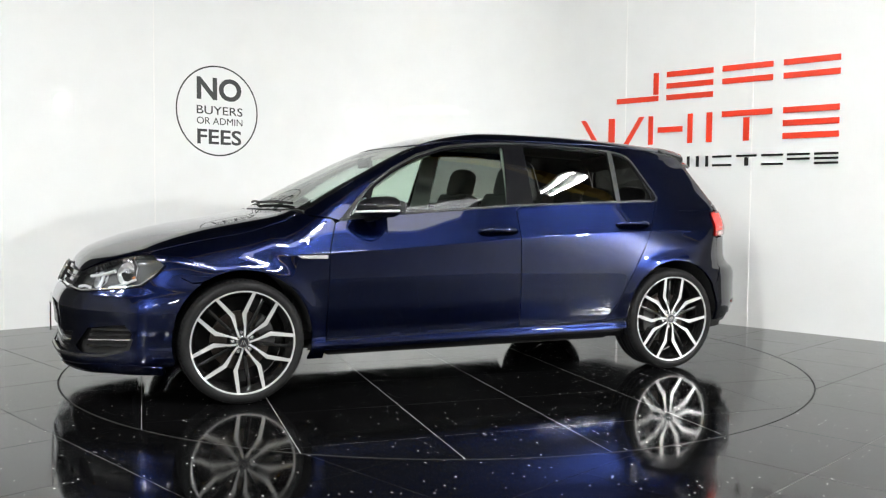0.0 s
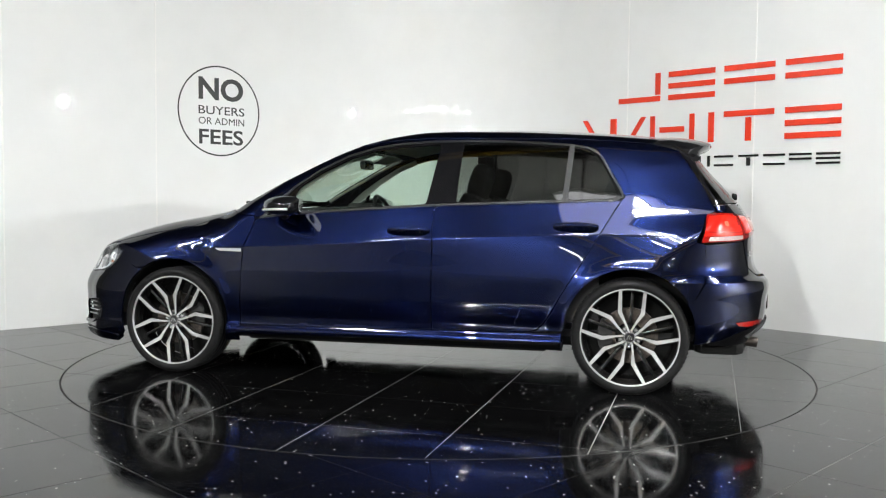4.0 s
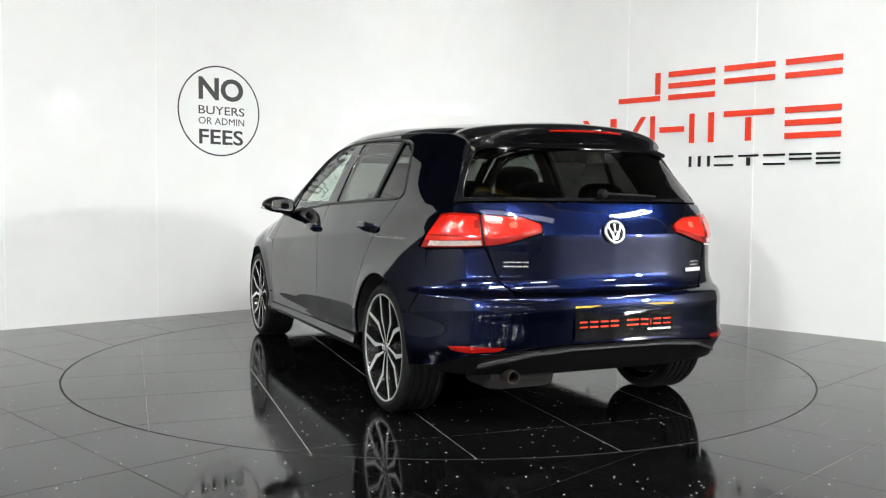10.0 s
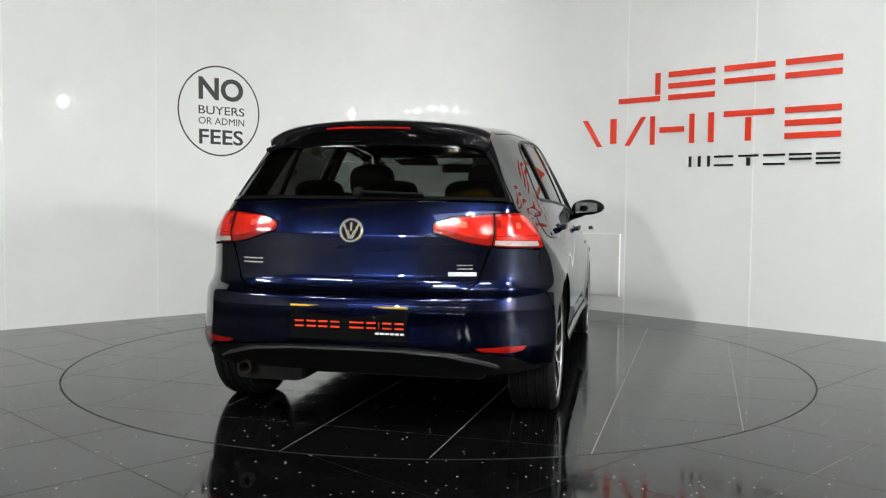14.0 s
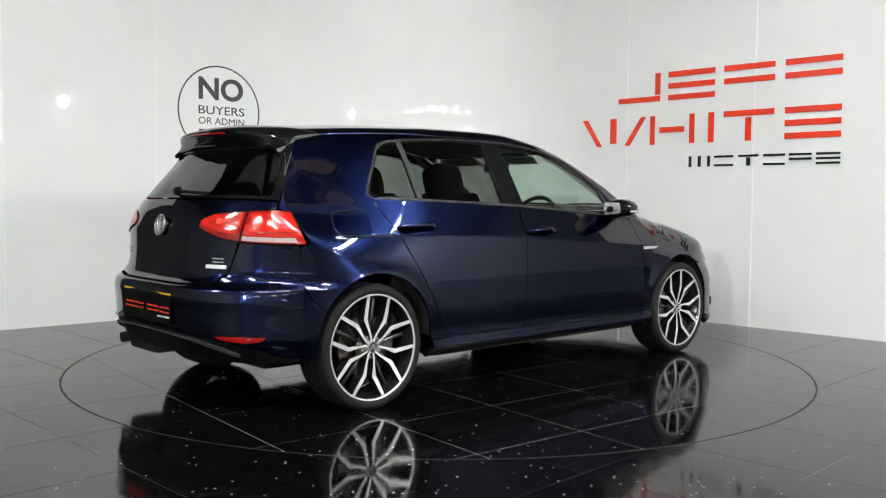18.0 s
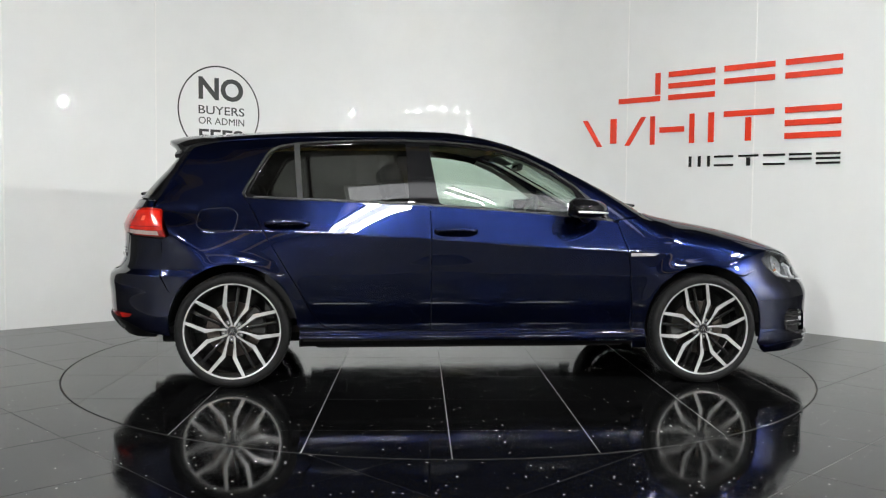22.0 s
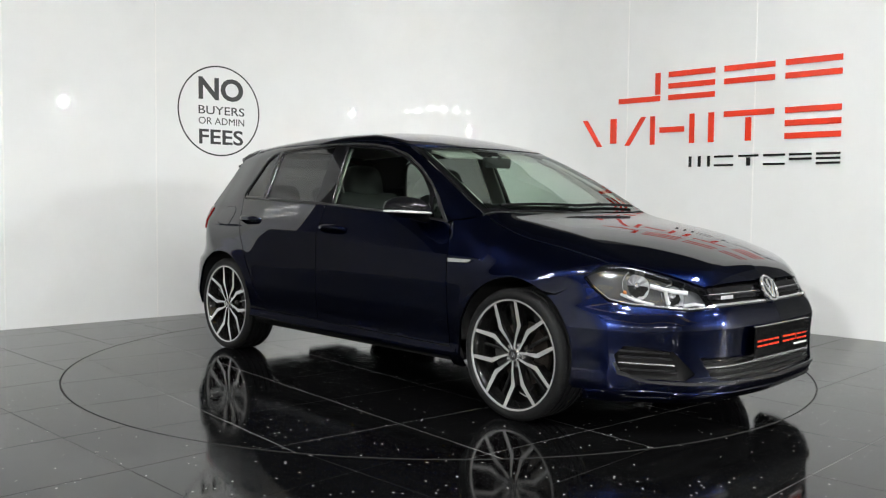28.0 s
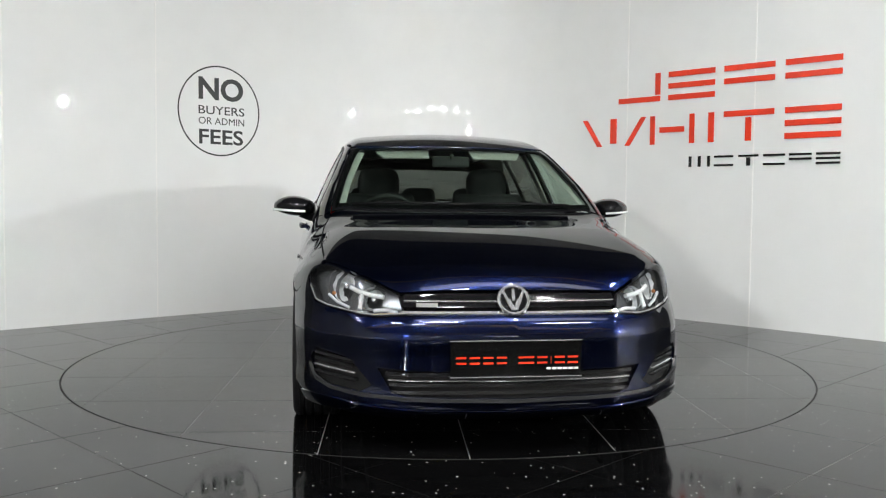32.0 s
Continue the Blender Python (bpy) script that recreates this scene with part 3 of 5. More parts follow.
def on_skin(chart, q):
    """The places where the chart's points meet the skin."""
    o, d, length = rays(chart, np.asarray(q, float))
    n = len(o)
    lo, hi = np.zeros(n), np.full(n, length)
    found = np.zeros(n, bool)
    best, best_t = np.full(n, 9.0), np.zeros(n)
    last = np.zeros(n)
    for t in np.linspace(0, length, 70):
        v = skin(o + d * t)
        hit = (v < 0) & ~found
        lo[hit], hi[hit] = last[hit], t
        found |= hit
        better = (v < best) & ~found
        best[better], best_t[better] = v[better], t
        last[:] = t
    for _ in range(16):
        mid = (lo + hi) / 2
        inside = skin(o + d * mid[:, None]) < 0
        hi, lo = np.where(inside, mid, hi), np.where(inside, lo, mid)
    t = np.where(found, (lo + hi) / 2, best_t)
    return o + d * t[:, None]


def inside_poly(q, poly):
    x, y = q[:, 0], q[:, 1]
    res = np.zeros(len(q), bool)
    n = len(poly)
    for i in range(n):
        (x0, y0), (x1, y1) = poly[i], poly[(i + 1) % n]
        if y0 == y1:
            continue
        cross = ((y0 > y) != (y1 > y)) & (x < (x1 - x0) * (y - y0) / (y1 - y0) + x0)
        res ^= cross
    return res


def dense(poly, step, shrink):
    """The outline in small steps, drawn in by shrink."""
    pts = [Vector(p) for p in poly]
    area = sum(a.x * b.y - a.y * b.x for a, b in zip(pts, pts[1:] + pts[:1]))
    if area < 0:
        pts = pts[::-1]
    n = len(pts)
    if shrink:
        moved = []
        for i in range(n):
            u, v = (pts[i] - pts[i - 1]), (pts[(i + 1) % n] - pts[i])
            u, v = u.normalized(), v.normalized()
            nu, nv = Vector((-u.y, u.x)), Vector((-v.y, v.x))
            b = nu + nv
            b = b / max(0.6, b.dot(b) / 2) if b.length > 1e-6 else nu
            moved.append(pts[i] + b * shrink)
        pts = moved
    out = []
    for i in range(n):
        a, b = pts[i], pts[(i + 1) % n]
        k = max(1, int((b - a).length / step))
        out += [a.lerp(b, j / k) for j in range(k)]
    return out


def rounded(poly, r, steps=3):
    """The outline with its corners rounded."""
    pts = [Vector(p) for p in poly]
    out = []
    n = len(pts)
    for i in range(n):
        p, a, b = pts[i], pts[i - 1], pts[(i + 1) % n]
        u, v = a - p, b - p
        k = min(r, u.length * 0.45, v.length * 0.45)
        s, e = p + u.normalized() * k, p + v.normalized() * k
        for j in range(steps + 1):
            t = j / steps
            out.append(tuple(s.lerp(p, t).lerp(p.lerp(e, t), t)))
    return out


def panel(name, chart, outline, mat, parent, label="", side=1, holes=(), step=0.022, gap=0.0027, depth=0.014, off=0.0, is_flat=False, lines=()):
    """A sheet of the skin within an outline of (x, y, z) points (or chart points), with turned-in edges.
    side: 1 the left-hand one, -1 its mirror image."""
    from mathutils.geometry import delaunay_2d_cdt
    to2 = (lambda p: p) if is_flat else (lambda p: flat(chart, p))
    loops = [dense([to2(p) for p in outline], step, gap)] + [dense([to2(p) for p in h], step, -gap) for h in holes]
    edge_pts, edges, spans = [], [], []
    for loop in loops:
        s = len(edge_pts)
        edge_pts += loop
        edges += [(s + i, s + (i + 1) % len(loop)) for i in range(len(loop))]
        spans.append((s, len(loop)))
    ring_count = len(edge_pts)
    for line in lines:
        q = np.array(line, float)
        inside = inside_poly(q, [tuple(p) for p in loops[0]])
        rim = np.array([tuple(p) for p in edge_pts[:ring_count]])
        far = np.sqrt(((q[:, None, :] - rim[None]) ** 2).sum(2)).min(1) > 0.006
        last = -1
        for i in range(len(q)):
            if inside[i] and far[i]:
                edge_pts.append(Vector(q[i].tolist()))
                if last >= 0:
                    edges.append((last, len(edge_pts) - 1))
                last = len(edge_pts) - 1
            else:
                last = -1
    outer = np.array([tuple(p) for p in loops[0]])
    lo, hi = outer.min(0), outer.max(0)
    gx, gy = np.meshgrid(np.arange(lo[0] + step / 2, hi[0], step), np.arange(lo[1] + step / 2, hi[1], step))
    gx = gx + (np.arange(gx.shape[0]) % 2)[:, None] * step / 2
    grid = np.stack([gx.ravel(), gy.ravel()], 1)
    keep = inside_poly(grid, [tuple(p) for p in loops[0]])
    for h in loops[1:]:
        keep &= ~inside_poly(grid, [tuple(p) for p in h])
    grid = grid[keep]
    if len(grid):
        b = np.array([tuple(p) for p in edge_pts])
        near = np.full(len(grid), 9.0)
        for i in range(0, len(b), 200):
            near = np.minimum(near, np.sqrt(((grid[:, None, :] - b[None, i:i + 200, :]) ** 2).sum(2)).min(1))
        grid = grid[near > step * 0.45]
    verts2 = edge_pts + [Vector(g) for g in grid.tolist()]
    v2, _, faces, *_ = delaunay_2d_cdt(verts2, edges, [], 0, 1e-6)
    q = np.array([tuple(v) for v in v2])
    tri = np.array([f for f in faces if len(f) == 3])
    mid = q[tri].mean(1)
    ok = inside_poly(mid, [tuple(p) for p in loops[0]])
    for h in loops[1:]:
        ok &= ~inside_poly(mid, [tuple(p) for p in h])
    tri = tri[ok]
    p = on_skin(chart, q)
    n = skin_normal(p)
    p = p + n * off
    # outward facing
    a, b, c = p[tri[:, 0]], p[tri[:, 1]], p[tri[:, 2]]
    flip = (np.cross(b - a, c - a) * n[tri[:, 0]]).sum(1) < 0
    tri[flip] = tri[flip][:, ::-1]
    verts, normals, all_faces = list(p), list(n), [tuple(int(i) for i in t) for t in tri]
    if depth:
        for s, m in spans:
            ring = [int(np.argmin(((q - np.array(tuple(edge_pts[s + i]))) ** 2).sum(1))) for i in range(m)]
            base = len(verts)
            for i in range(m):
                k = ring[i]
                t = p[ring[(i + 1) % m]] - p[ring[i - 1]]
                out = np.cross(t, n[k])
                out = out / max(np.linalg.norm(out), 1e-9)
                verts += [p[k], p[k] - n[k] * depth]
                lead = (n[k] + out)
                normals += [lead / max(np.linalg.norm(lead), 1e-9), out]
            for i in range(m):
                j = (i + 1) % m
                all_faces.append((base + 2 * i, base + 2 * i + 1, base + 2 * j + 1, base + 2 * j))
    verts, normals = np.array(verts), np.array(normals)
    if side < 0:
        verts, normals = verts * (1, -1, 1), normals * (1, -1, 1)
        all_faces = [f[::-1] for f in all_faces]
    return mesh_part(name, verts, all_faces, mat, parent, label, normals)


def sym(points):
    """A half outline (y from 0 outwards and back to 0) with its mirror image."""
    return list(points) + [(x, -y, z) for x, y, z in reversed(points) if abs(y) > 1e-6]


def arc(ax, a0, a1, r=ARCH_R, n=22):
    """Wheel arch points from angle a0 to a1 in degrees (0 forward, 90 up)."""
    return [(ax + r * math.cos(radians(a0 + (a1 - a0) * i / n)), 0.88, ARCH_Z + r * math.sin(radians(a0 + (a1 - a0) * i / n))) for i in range(n + 1)]


def P2(*xz):
    return [(x, 0.85, z) for x, z in xz]


HOOD_LINE = curve((1.80, 0.735), (1.60, 0.752), (1.40, 0.757), (1.20, 0.748), (1.08, 0.728), (1.00, 0.705))
HOOD_EDGE = [(float(x), float(HOOD_LINE(x))) for x in np.linspace(1.74, 1.00, 26)]


def hood_z(x, y):
    return float(on_skin("top", [(x, y)])[0, 2])


DLO = [(0.80, 0.915), (0.45, 0.950), (-0.268, 0.996), (-0.80, 1.016), (-1.215, 1.029), (-1.258, 1.036), (-1.277, 1.055), (-1.262, 1.092), (-1.205, 1.188), (-1.150, 1.282), (-1.120, 1.312), (-1.075, 1.330), (-0.98, 1.345), (-0.81, 1.357), (-0.60, 1.367),
       (-0.40, 1.371), (-0.20, 1.368), (-0.01, 1.355), (0.15, 1.333), (0.31, 1.285), (0.47, 1.203), (0.60, 1.113), (0.68, 1.045)]
DOOR_FRONT = [(0.826, 0.905), (0.845, 0.840), (0.872, 0.755), (0.880, 0.630), (0.890, 0.45), (0.893, 0.300)]
DOOR_REAR = [(-1.262, 1.035), (-1.230, 0.985), (-1.108, 0.775), (-0.985, 0.575)]
DOOR_HEEL = [(-0.955, 0.525), (-0.905, 0.435), (-0.865, 0.372), (-0.825, 0.332), (-0.780, 0.3195)]
B_LINE = -0.243
CREASES = [[(x, float(CREASE_Z(x)) + d) for x in np.arange(1.1, -1.56, -0.012)] for d in (-0.045, -0.022, -0.008, 0.0, 0.008, 0.018, 0.032)]
SILL_Z = curve((0.95, 0.296), (0.0, 0.306), (-0.95, 0.322))


def empty(name, parent, at):
    ob = new(name)
    ob.parent = parent
    ob.location = at
    return ob


def LINER_Y(x, z):
    """How far out a wheel-arch liner may reach."""
    chart = "side" if abs(x) < 1.60 else ("nose" if x > 0 else "tail")
    q = on_skin(chart, [flat(chart, (x, 0.86, max(z, 0.24)))])[0]
    return q[1] - 0.014


SEAM = [(-1.757, 0.985), (-1.722, 1.045), (-1.685, 1.125), (-1.637, 1.205), (-1.578, 1.300), (-1.548, 1.368)]  # black window wing to rear quarter


def build_shell(car):
    roof_edge = [(0.26, 0.577), (0.0, 0.600), (-0.3, 0.607), (-0.7, 0.598), (-1.1, 0.570), (-1.4, 0.540), (-1.60, 0.515)]
    screen_top = [(0.335, 0.0), (0.325, 0.25), (0.295, 0.45), (0.26, 0.575)]
    # roof and screen
    roof = [(x, y, 0) for x, y in screen_top] + [(x, y, 0) for x, y in roof_edge[1:]] + [(-1.615, 0.30, 0), (-1.625, 0.0, 0)]
    panel("roof", "top", sym(roof), PAINT, car)
    screen = [(0.330, 0.0, 0), (0.32, 0.25, 0), (0.29, 0.44, 0), (0.262, 0.552, 0), (0.45, 0.598, 0), (0.65, 0.642, 0), (0.85, 0.682, 0), (0.955, 0.695, 0), (1.02, 0.50, 0), (1.06, 0.25, 0), (1.07, 0.0, 0)]
    panel("windscreen", "top", sym(screen), CLEAR, car, "clear green-tinted windscreen", off=-0.004, depth=0)
    band = [(0.345, 0.0, 0), (0.335, 0.25, 0), (0.305, 0.45, 0), (0.265, 0.577, 0), (0.45, 0.622, 0), (0.65, 0.664, 0), (0.85, 0.700, 0), (0.975, 0.712, 0), (1.045, 0.50, 0), (1.085, 0.25, 0), (1.095, 0.0, 0)]
    hole = [(0.375, 0.0, 0), (0.36, 0.25, 0), (0.33, 0.43, 0), (0.318, 0.530, 0), (0.45, 0.566, 0), (0.65, 0.612, 0), (0.85, 0.655, 0), (0.925, 0.665, 0), (0.985, 0.48, 0), (1.02, 0.25, 0), (1.03, 0.0, 0)]
    panel("screen_frit", "top", sym(band), PIANO, car, "black windscreen border", holes=[sym(hole)], off=-0.0055, depth=0.004)
    # bonnet
    front = [(2.12, 0.0, 0.664), (2.11, 0.10, 0.664), (2.11, 0.20, 0.664), (2.10, 0.30, 0.662), (2.08, 0.40, 0.657), (2.060, 0.452, 0.652), (2.03, 0.49, 0.668), (2.0, 0.52, 0.684), (1.93, 0.60, 0.716), (1.86, 0.685, 0.742), (1.81, 0.735, 0.754), (1.775, 0.765, 0.757)]
    bonnet = [tuple(on_skin("nose", [flat("nose", q)])[0]) for q in front]
    bonnet = [(x, y, 0) for x, y, _ in bonnet if y < 0.74 or x > 1.80] + [(x, y, 0) for x, y in HOOD_EDGE] + [(1.06, 0.55, 0), (1.11, 0.28, 0), (1.125, 0.0, 0)]
    panel("bonnet", "top", sym(bonnet), PAINT, car, step=0.02)
    cowl = [(1.125, 0.0, 0), (1.11, 0.28, 0), (1.06, 0.55, 0), (1.00, 0.70, 0), (0.975, 0.715, 0), (1.045, 0.50, 0), (1.085, 0.25, 0), (1.093, 0.0, 0)]
    panel("cowl", "top", sym(cowl), TRIM, car, "black scuttle panel", off=-0.012)
    for s in (1, -1):
        # front wing
        wing = P2(*DOOR_FRONT) + [(0.905, 0.85, 0.20), (0.96, 0.85, 0.20)] + arc(AXLE, 201, 60) + P2((1.560, 0.612), (1.620, 0.640), (1.695, 0.703), (1.735, 0.735))
        wing += [(x, 0.8, hood_z(x, y)) for x, y in HOOD_EDGE] + P2((0.93, 0.935), (0.84, 0.928))
        panel("front_wing", "side", wing, PAINT, car, side=s, step=0.018, lines=CREASES)
        # pillars, cantrail and rear quarter in one pressing
        q = P2((0.84, 0.928), (0.80, 0.915)) + P2(*DLO[::-1][:-6]) + P2((-1.277, 1.055), *DOOR_REAR) + P2(*DOOR_HEEL) + P2((-0.964, 0.330)) + arc(-AXLE, 3, 150)
        q += P2((-1.655, 0.53), (-1.70, 0.615), (-1.70, 0.805), (-1.655, 0.822), (-1.715, 0.962), *SEAM)
        q += [(x, 0.55, hood_z(x, y)) for x, y in roof_edge[::-1]]
        q += [(x, 0.6, hood_z(x, y)) for x, y in ((0.45, 0.624), (0.65, 0.666), (0.85, 0.702), (0.975, 0.715))] + P2((0.98, 0.945))
        panel("rear_quarter", "side", q, PAINT, car, side=s, step=0.018, lines=CREASES)
        # doors
        fd = P2(*DOOR_FRONT) + [(x, 0.85, float(SILL_Z(x))) for x in (0.6, 0.3, 0.0, B_LINE)] + P2((B_LINE, 0.6), (B_LINE, 0.98), (-0.268, 0.996), (0.45, 0.950), (0.80, 0.915))
        door = panel("front_door", "side", fd, PAINT, car, side=s, step=0.015, lines=CREASES)
        rd = P2((B_LINE, 0.98), (B_LINE, 0.6)) + [(x, 0.85, float(SILL_Z(x))) for x in (B_LINE, -0.5, -0.70)] + P2(*DOOR_HEEL[::-1]) + P2(*DOOR_REAR[::-1]) + P2((-1.215, 1.029), (-0.80, 1.016), (-0.268, 0.996))
        rear = panel("rear_door", "side", rd, PAINT, car, side=s, step=0.015, lines=CREASES)
        for ob, hx, hz in ((door, -0.107, 0.860), (rear, -1.025, 0.894)):
            build_handle(ob, hx, hz, s)
        # window surround with its panes
        front_open = [(0.640, 0.948), (0.45, 0.968), (-0.19, 1.009), (-0.235, 1.30), (-0.24, 1.348), (-0.02, 1.334), (0.14, 1.312), (0.295, 1.265), (0.45, 1.187), (0.585, 1.096)]
        tri_open = [(0.745, 0.938), (0.675, 0.945), (0.630, 1.050), (0.665, 1.035)]
        rear_open = [(-0.362, 1.016), (-0.80, 1.034), (-0.945, 1.039), (-0.968, 1.325), (-0.81, 1.338), (-0.60, 1.348), (-0.375, 1.351)]
        quarter_open = [(-0.975, 1.040), (-1.20, 1.049), (-1.245, 1.062), (-1.185, 1.185), (-1.132, 1.272), (-1.108, 1.296), (-1.07, 1.311), (-0.998, 1.322)]
        opens = [rounded(o, 0.02) for o in (front_open, tri_open, rear_open, quarter_open)]
        panel("window_surround", "side", P2(*DLO), PIANO, car, "gloss black window surround", side=s, holes=[P2(*o) for o in opens], step=0.02, off=-0.003)
        for poly, m, label in zip(opens, (CLEAR, CLEAR, PRIVACY, PRIVACY), ("clear green-tinted side window", "clear quarter light", "dark privacy side window", "dark privacy quarter window")):
            panel("side_window", "side", P2(*poly), m, car, label, side=s, step=0.04, gap=-0.006, depth=0, off=-0.008)
        belt = [(0.80, 0.915), (0.45, 0.950), (-0.268, 0.996), (-0.80, 1.016), (-1.215, 1.029)]
        strip = P2(*belt) + P2(*[(x, z + 0.012) for x, z in belt[::-1]])
        panel("belt_trim", "side", strip, GREYTRIM, car, "satin grey waist trim", side=s, step=0.03, gap=0, off=0.004, depth=0.01)
        rim = DLO[4:] + [(0.80, 0.915)]
        inner = [(x - 0.012 * (1 if x < -1.1 else 0) * -1, z - (0.010 if x > -1.13 else 0.0)) for x, z in DLO[4:-1]] + [(0.77, 0.925)]
        panel("frame_trim", "side", P2(*rim) + P2(*inner[::-1]), GREYTRIM, car, "satin grey frame trim", side=s, step=0.03, gap=0, off=0.003, depth=0.006)
        post = P2((-0.945, 1.03), (-0.975, 1.03), (-1.002, 1.338), (-0.972, 1.338))
        panel("quarter_post", "side", post, GREYTRIM, car, "satin grey window post", side=s, step=0.03, gap=0, off=0.004, depth=0.008)
        # sill
        xs = (0.955, 0.6, 0.2, -0.2, -0.6, -0.80, -0.960)
        sill = [(x, 0.85, float(SILL_Z(x)) - 0.001) for x in xs] + [(x, 0.85, float(SILL_Z(x)) - 0.052) for x in xs[::-1]]
        panel("sill", "side", sill, PAINT, car, side=s, step=0.018, off=0.004)
        skirt = [(x, 0.84, float(SILL_Z(x)) - 0.054) for x in xs] + P2((-0.955, 0.253), (-0.955, 0.205)) + [(x, 0.84, 0.205) for x in xs[::-1]]
        panel("sill_skirt", "side", skirt, TRIM, car, "black lower sill", side=s, step=0.03, off=-0.03, depth=0.06)
        # fuel flap on the right-hand side
        if s < 0:
            flap = rounded([(-1.292, 0.945), (-1.335, 0.975), (-1.500, 0.966), (-1.515, 0.880), (-1.480, 0.858), (-1.310, 0.850)], 0.03)
            panel("fuel_flap", "side", P2(*flap), PAINT, car, "blue fuel filler flap", side=s, off=0.0022, depth=0.004, step=0.02, gap=0.0)
            panel("flap_gap", "side", P2(*flap), SLOT, car, "dark flap gap", side=s, off=0.0008, depth=0.0, step=0.02, gap=-0.003)
        # wheel-arch liner
        for ax in (AXLE, -AXLE):
            bm = bmesh.new()
            a, b = [], []
            for i in range(25):
                t = radians(2 + 176 * i / 24)
                c = (ax + (ARCH_R + 0.004) * math.cos(t), ARCH_Z + (ARCH_R + 0.004) * math.sin(t))
                a.append(bm.verts.new((c[0], s * min(0.872, float(LINER_Y(c[0], c[1]))), c[1])))
                b.append(bm.verts.new((c[0], s * 0.50, c[1])))
            for i in range(24):
                bm.faces.new((a[i], a[i + 1], b[i + 1], b[i]))
            bm.faces.new(b)
            part("arch_liner", bm, LINER, car, "black wheel-arch liner")
        # dark backing behind the gaps
        back = P2((1.0, 0.24), (0.95, 0.33)) + arc(AXLE, 178, 55, r=0.365) + P2((1.62, 0.66), (1.62, 0.80), (1.1, 0.885), (0.85, 0.90), (0.45, 0.935), (-0.27, 0.98), (-1.2, 1.01), (-1.5, 1.0), (-1.62, 0.80)) + arc(-AXLE, 140, 5, r=0.365) + P2((-0.94, 0.24))
        panel("inner_shell", "side", back, LINER, car, "dark inner shell", side=s, step=0.06, off=-0.018, depth=0)


def build_handle(door, hx, hz, s):
    """A bow handle over a black patch that paints the shade of its recess."""
    y = float(on_skin("side", [(hx, hz)])[0, 1])
    bm = bmesh.new()
    bmesh.ops.create_uvsphere(bm, u_segments=20, v_segments=10, radius=1.0)
    for v in bm.verts:
        v.co = Vector((hx + v.co.x * 0.085, s * (y - 0.002 + v.co.y * 0.004), hz - 0.004 + v.co.z * 0.027))
    smooth(part("recess_shade", bm, PIANO, door, "black patch painted as shade in the handle recess"))
    bm = bmesh.new()
    rows = []
    n = 18
    for i in range(n + 1):
        t = -1 + 2 * i / n
        out = 0.032 * (1 - abs(t) ** 4) + 0.003
        h = 0.0175 * (1 - 0.40 * t ** 4)
        ring = []
        for k in range(10):
            a = 2 * math.pi * k / 10
            ring.append(bm.verts.new((hx + 0.122 * t, s * (y + out + 0.009 * math.cos(a)), hz + 0.006 - 0.008 * t * t + h * math.sin(a))))
        rows.append(ring)
    for a, b in zip(rows, rows[1:]):
        for k in range(10):
            bm.faces.new((a[k], a[(k + 1) % 10], b[(k + 1) % 10], b[k]))
    bm.faces.new(rows[0][::-1])
    bm.faces.new(rows[-1])
    bmesh.ops.recalc_face_normals(bm, faces=bm.faces)
    smooth(part("handle", bm, PAINT, door, "blue bow door handle"), 60)


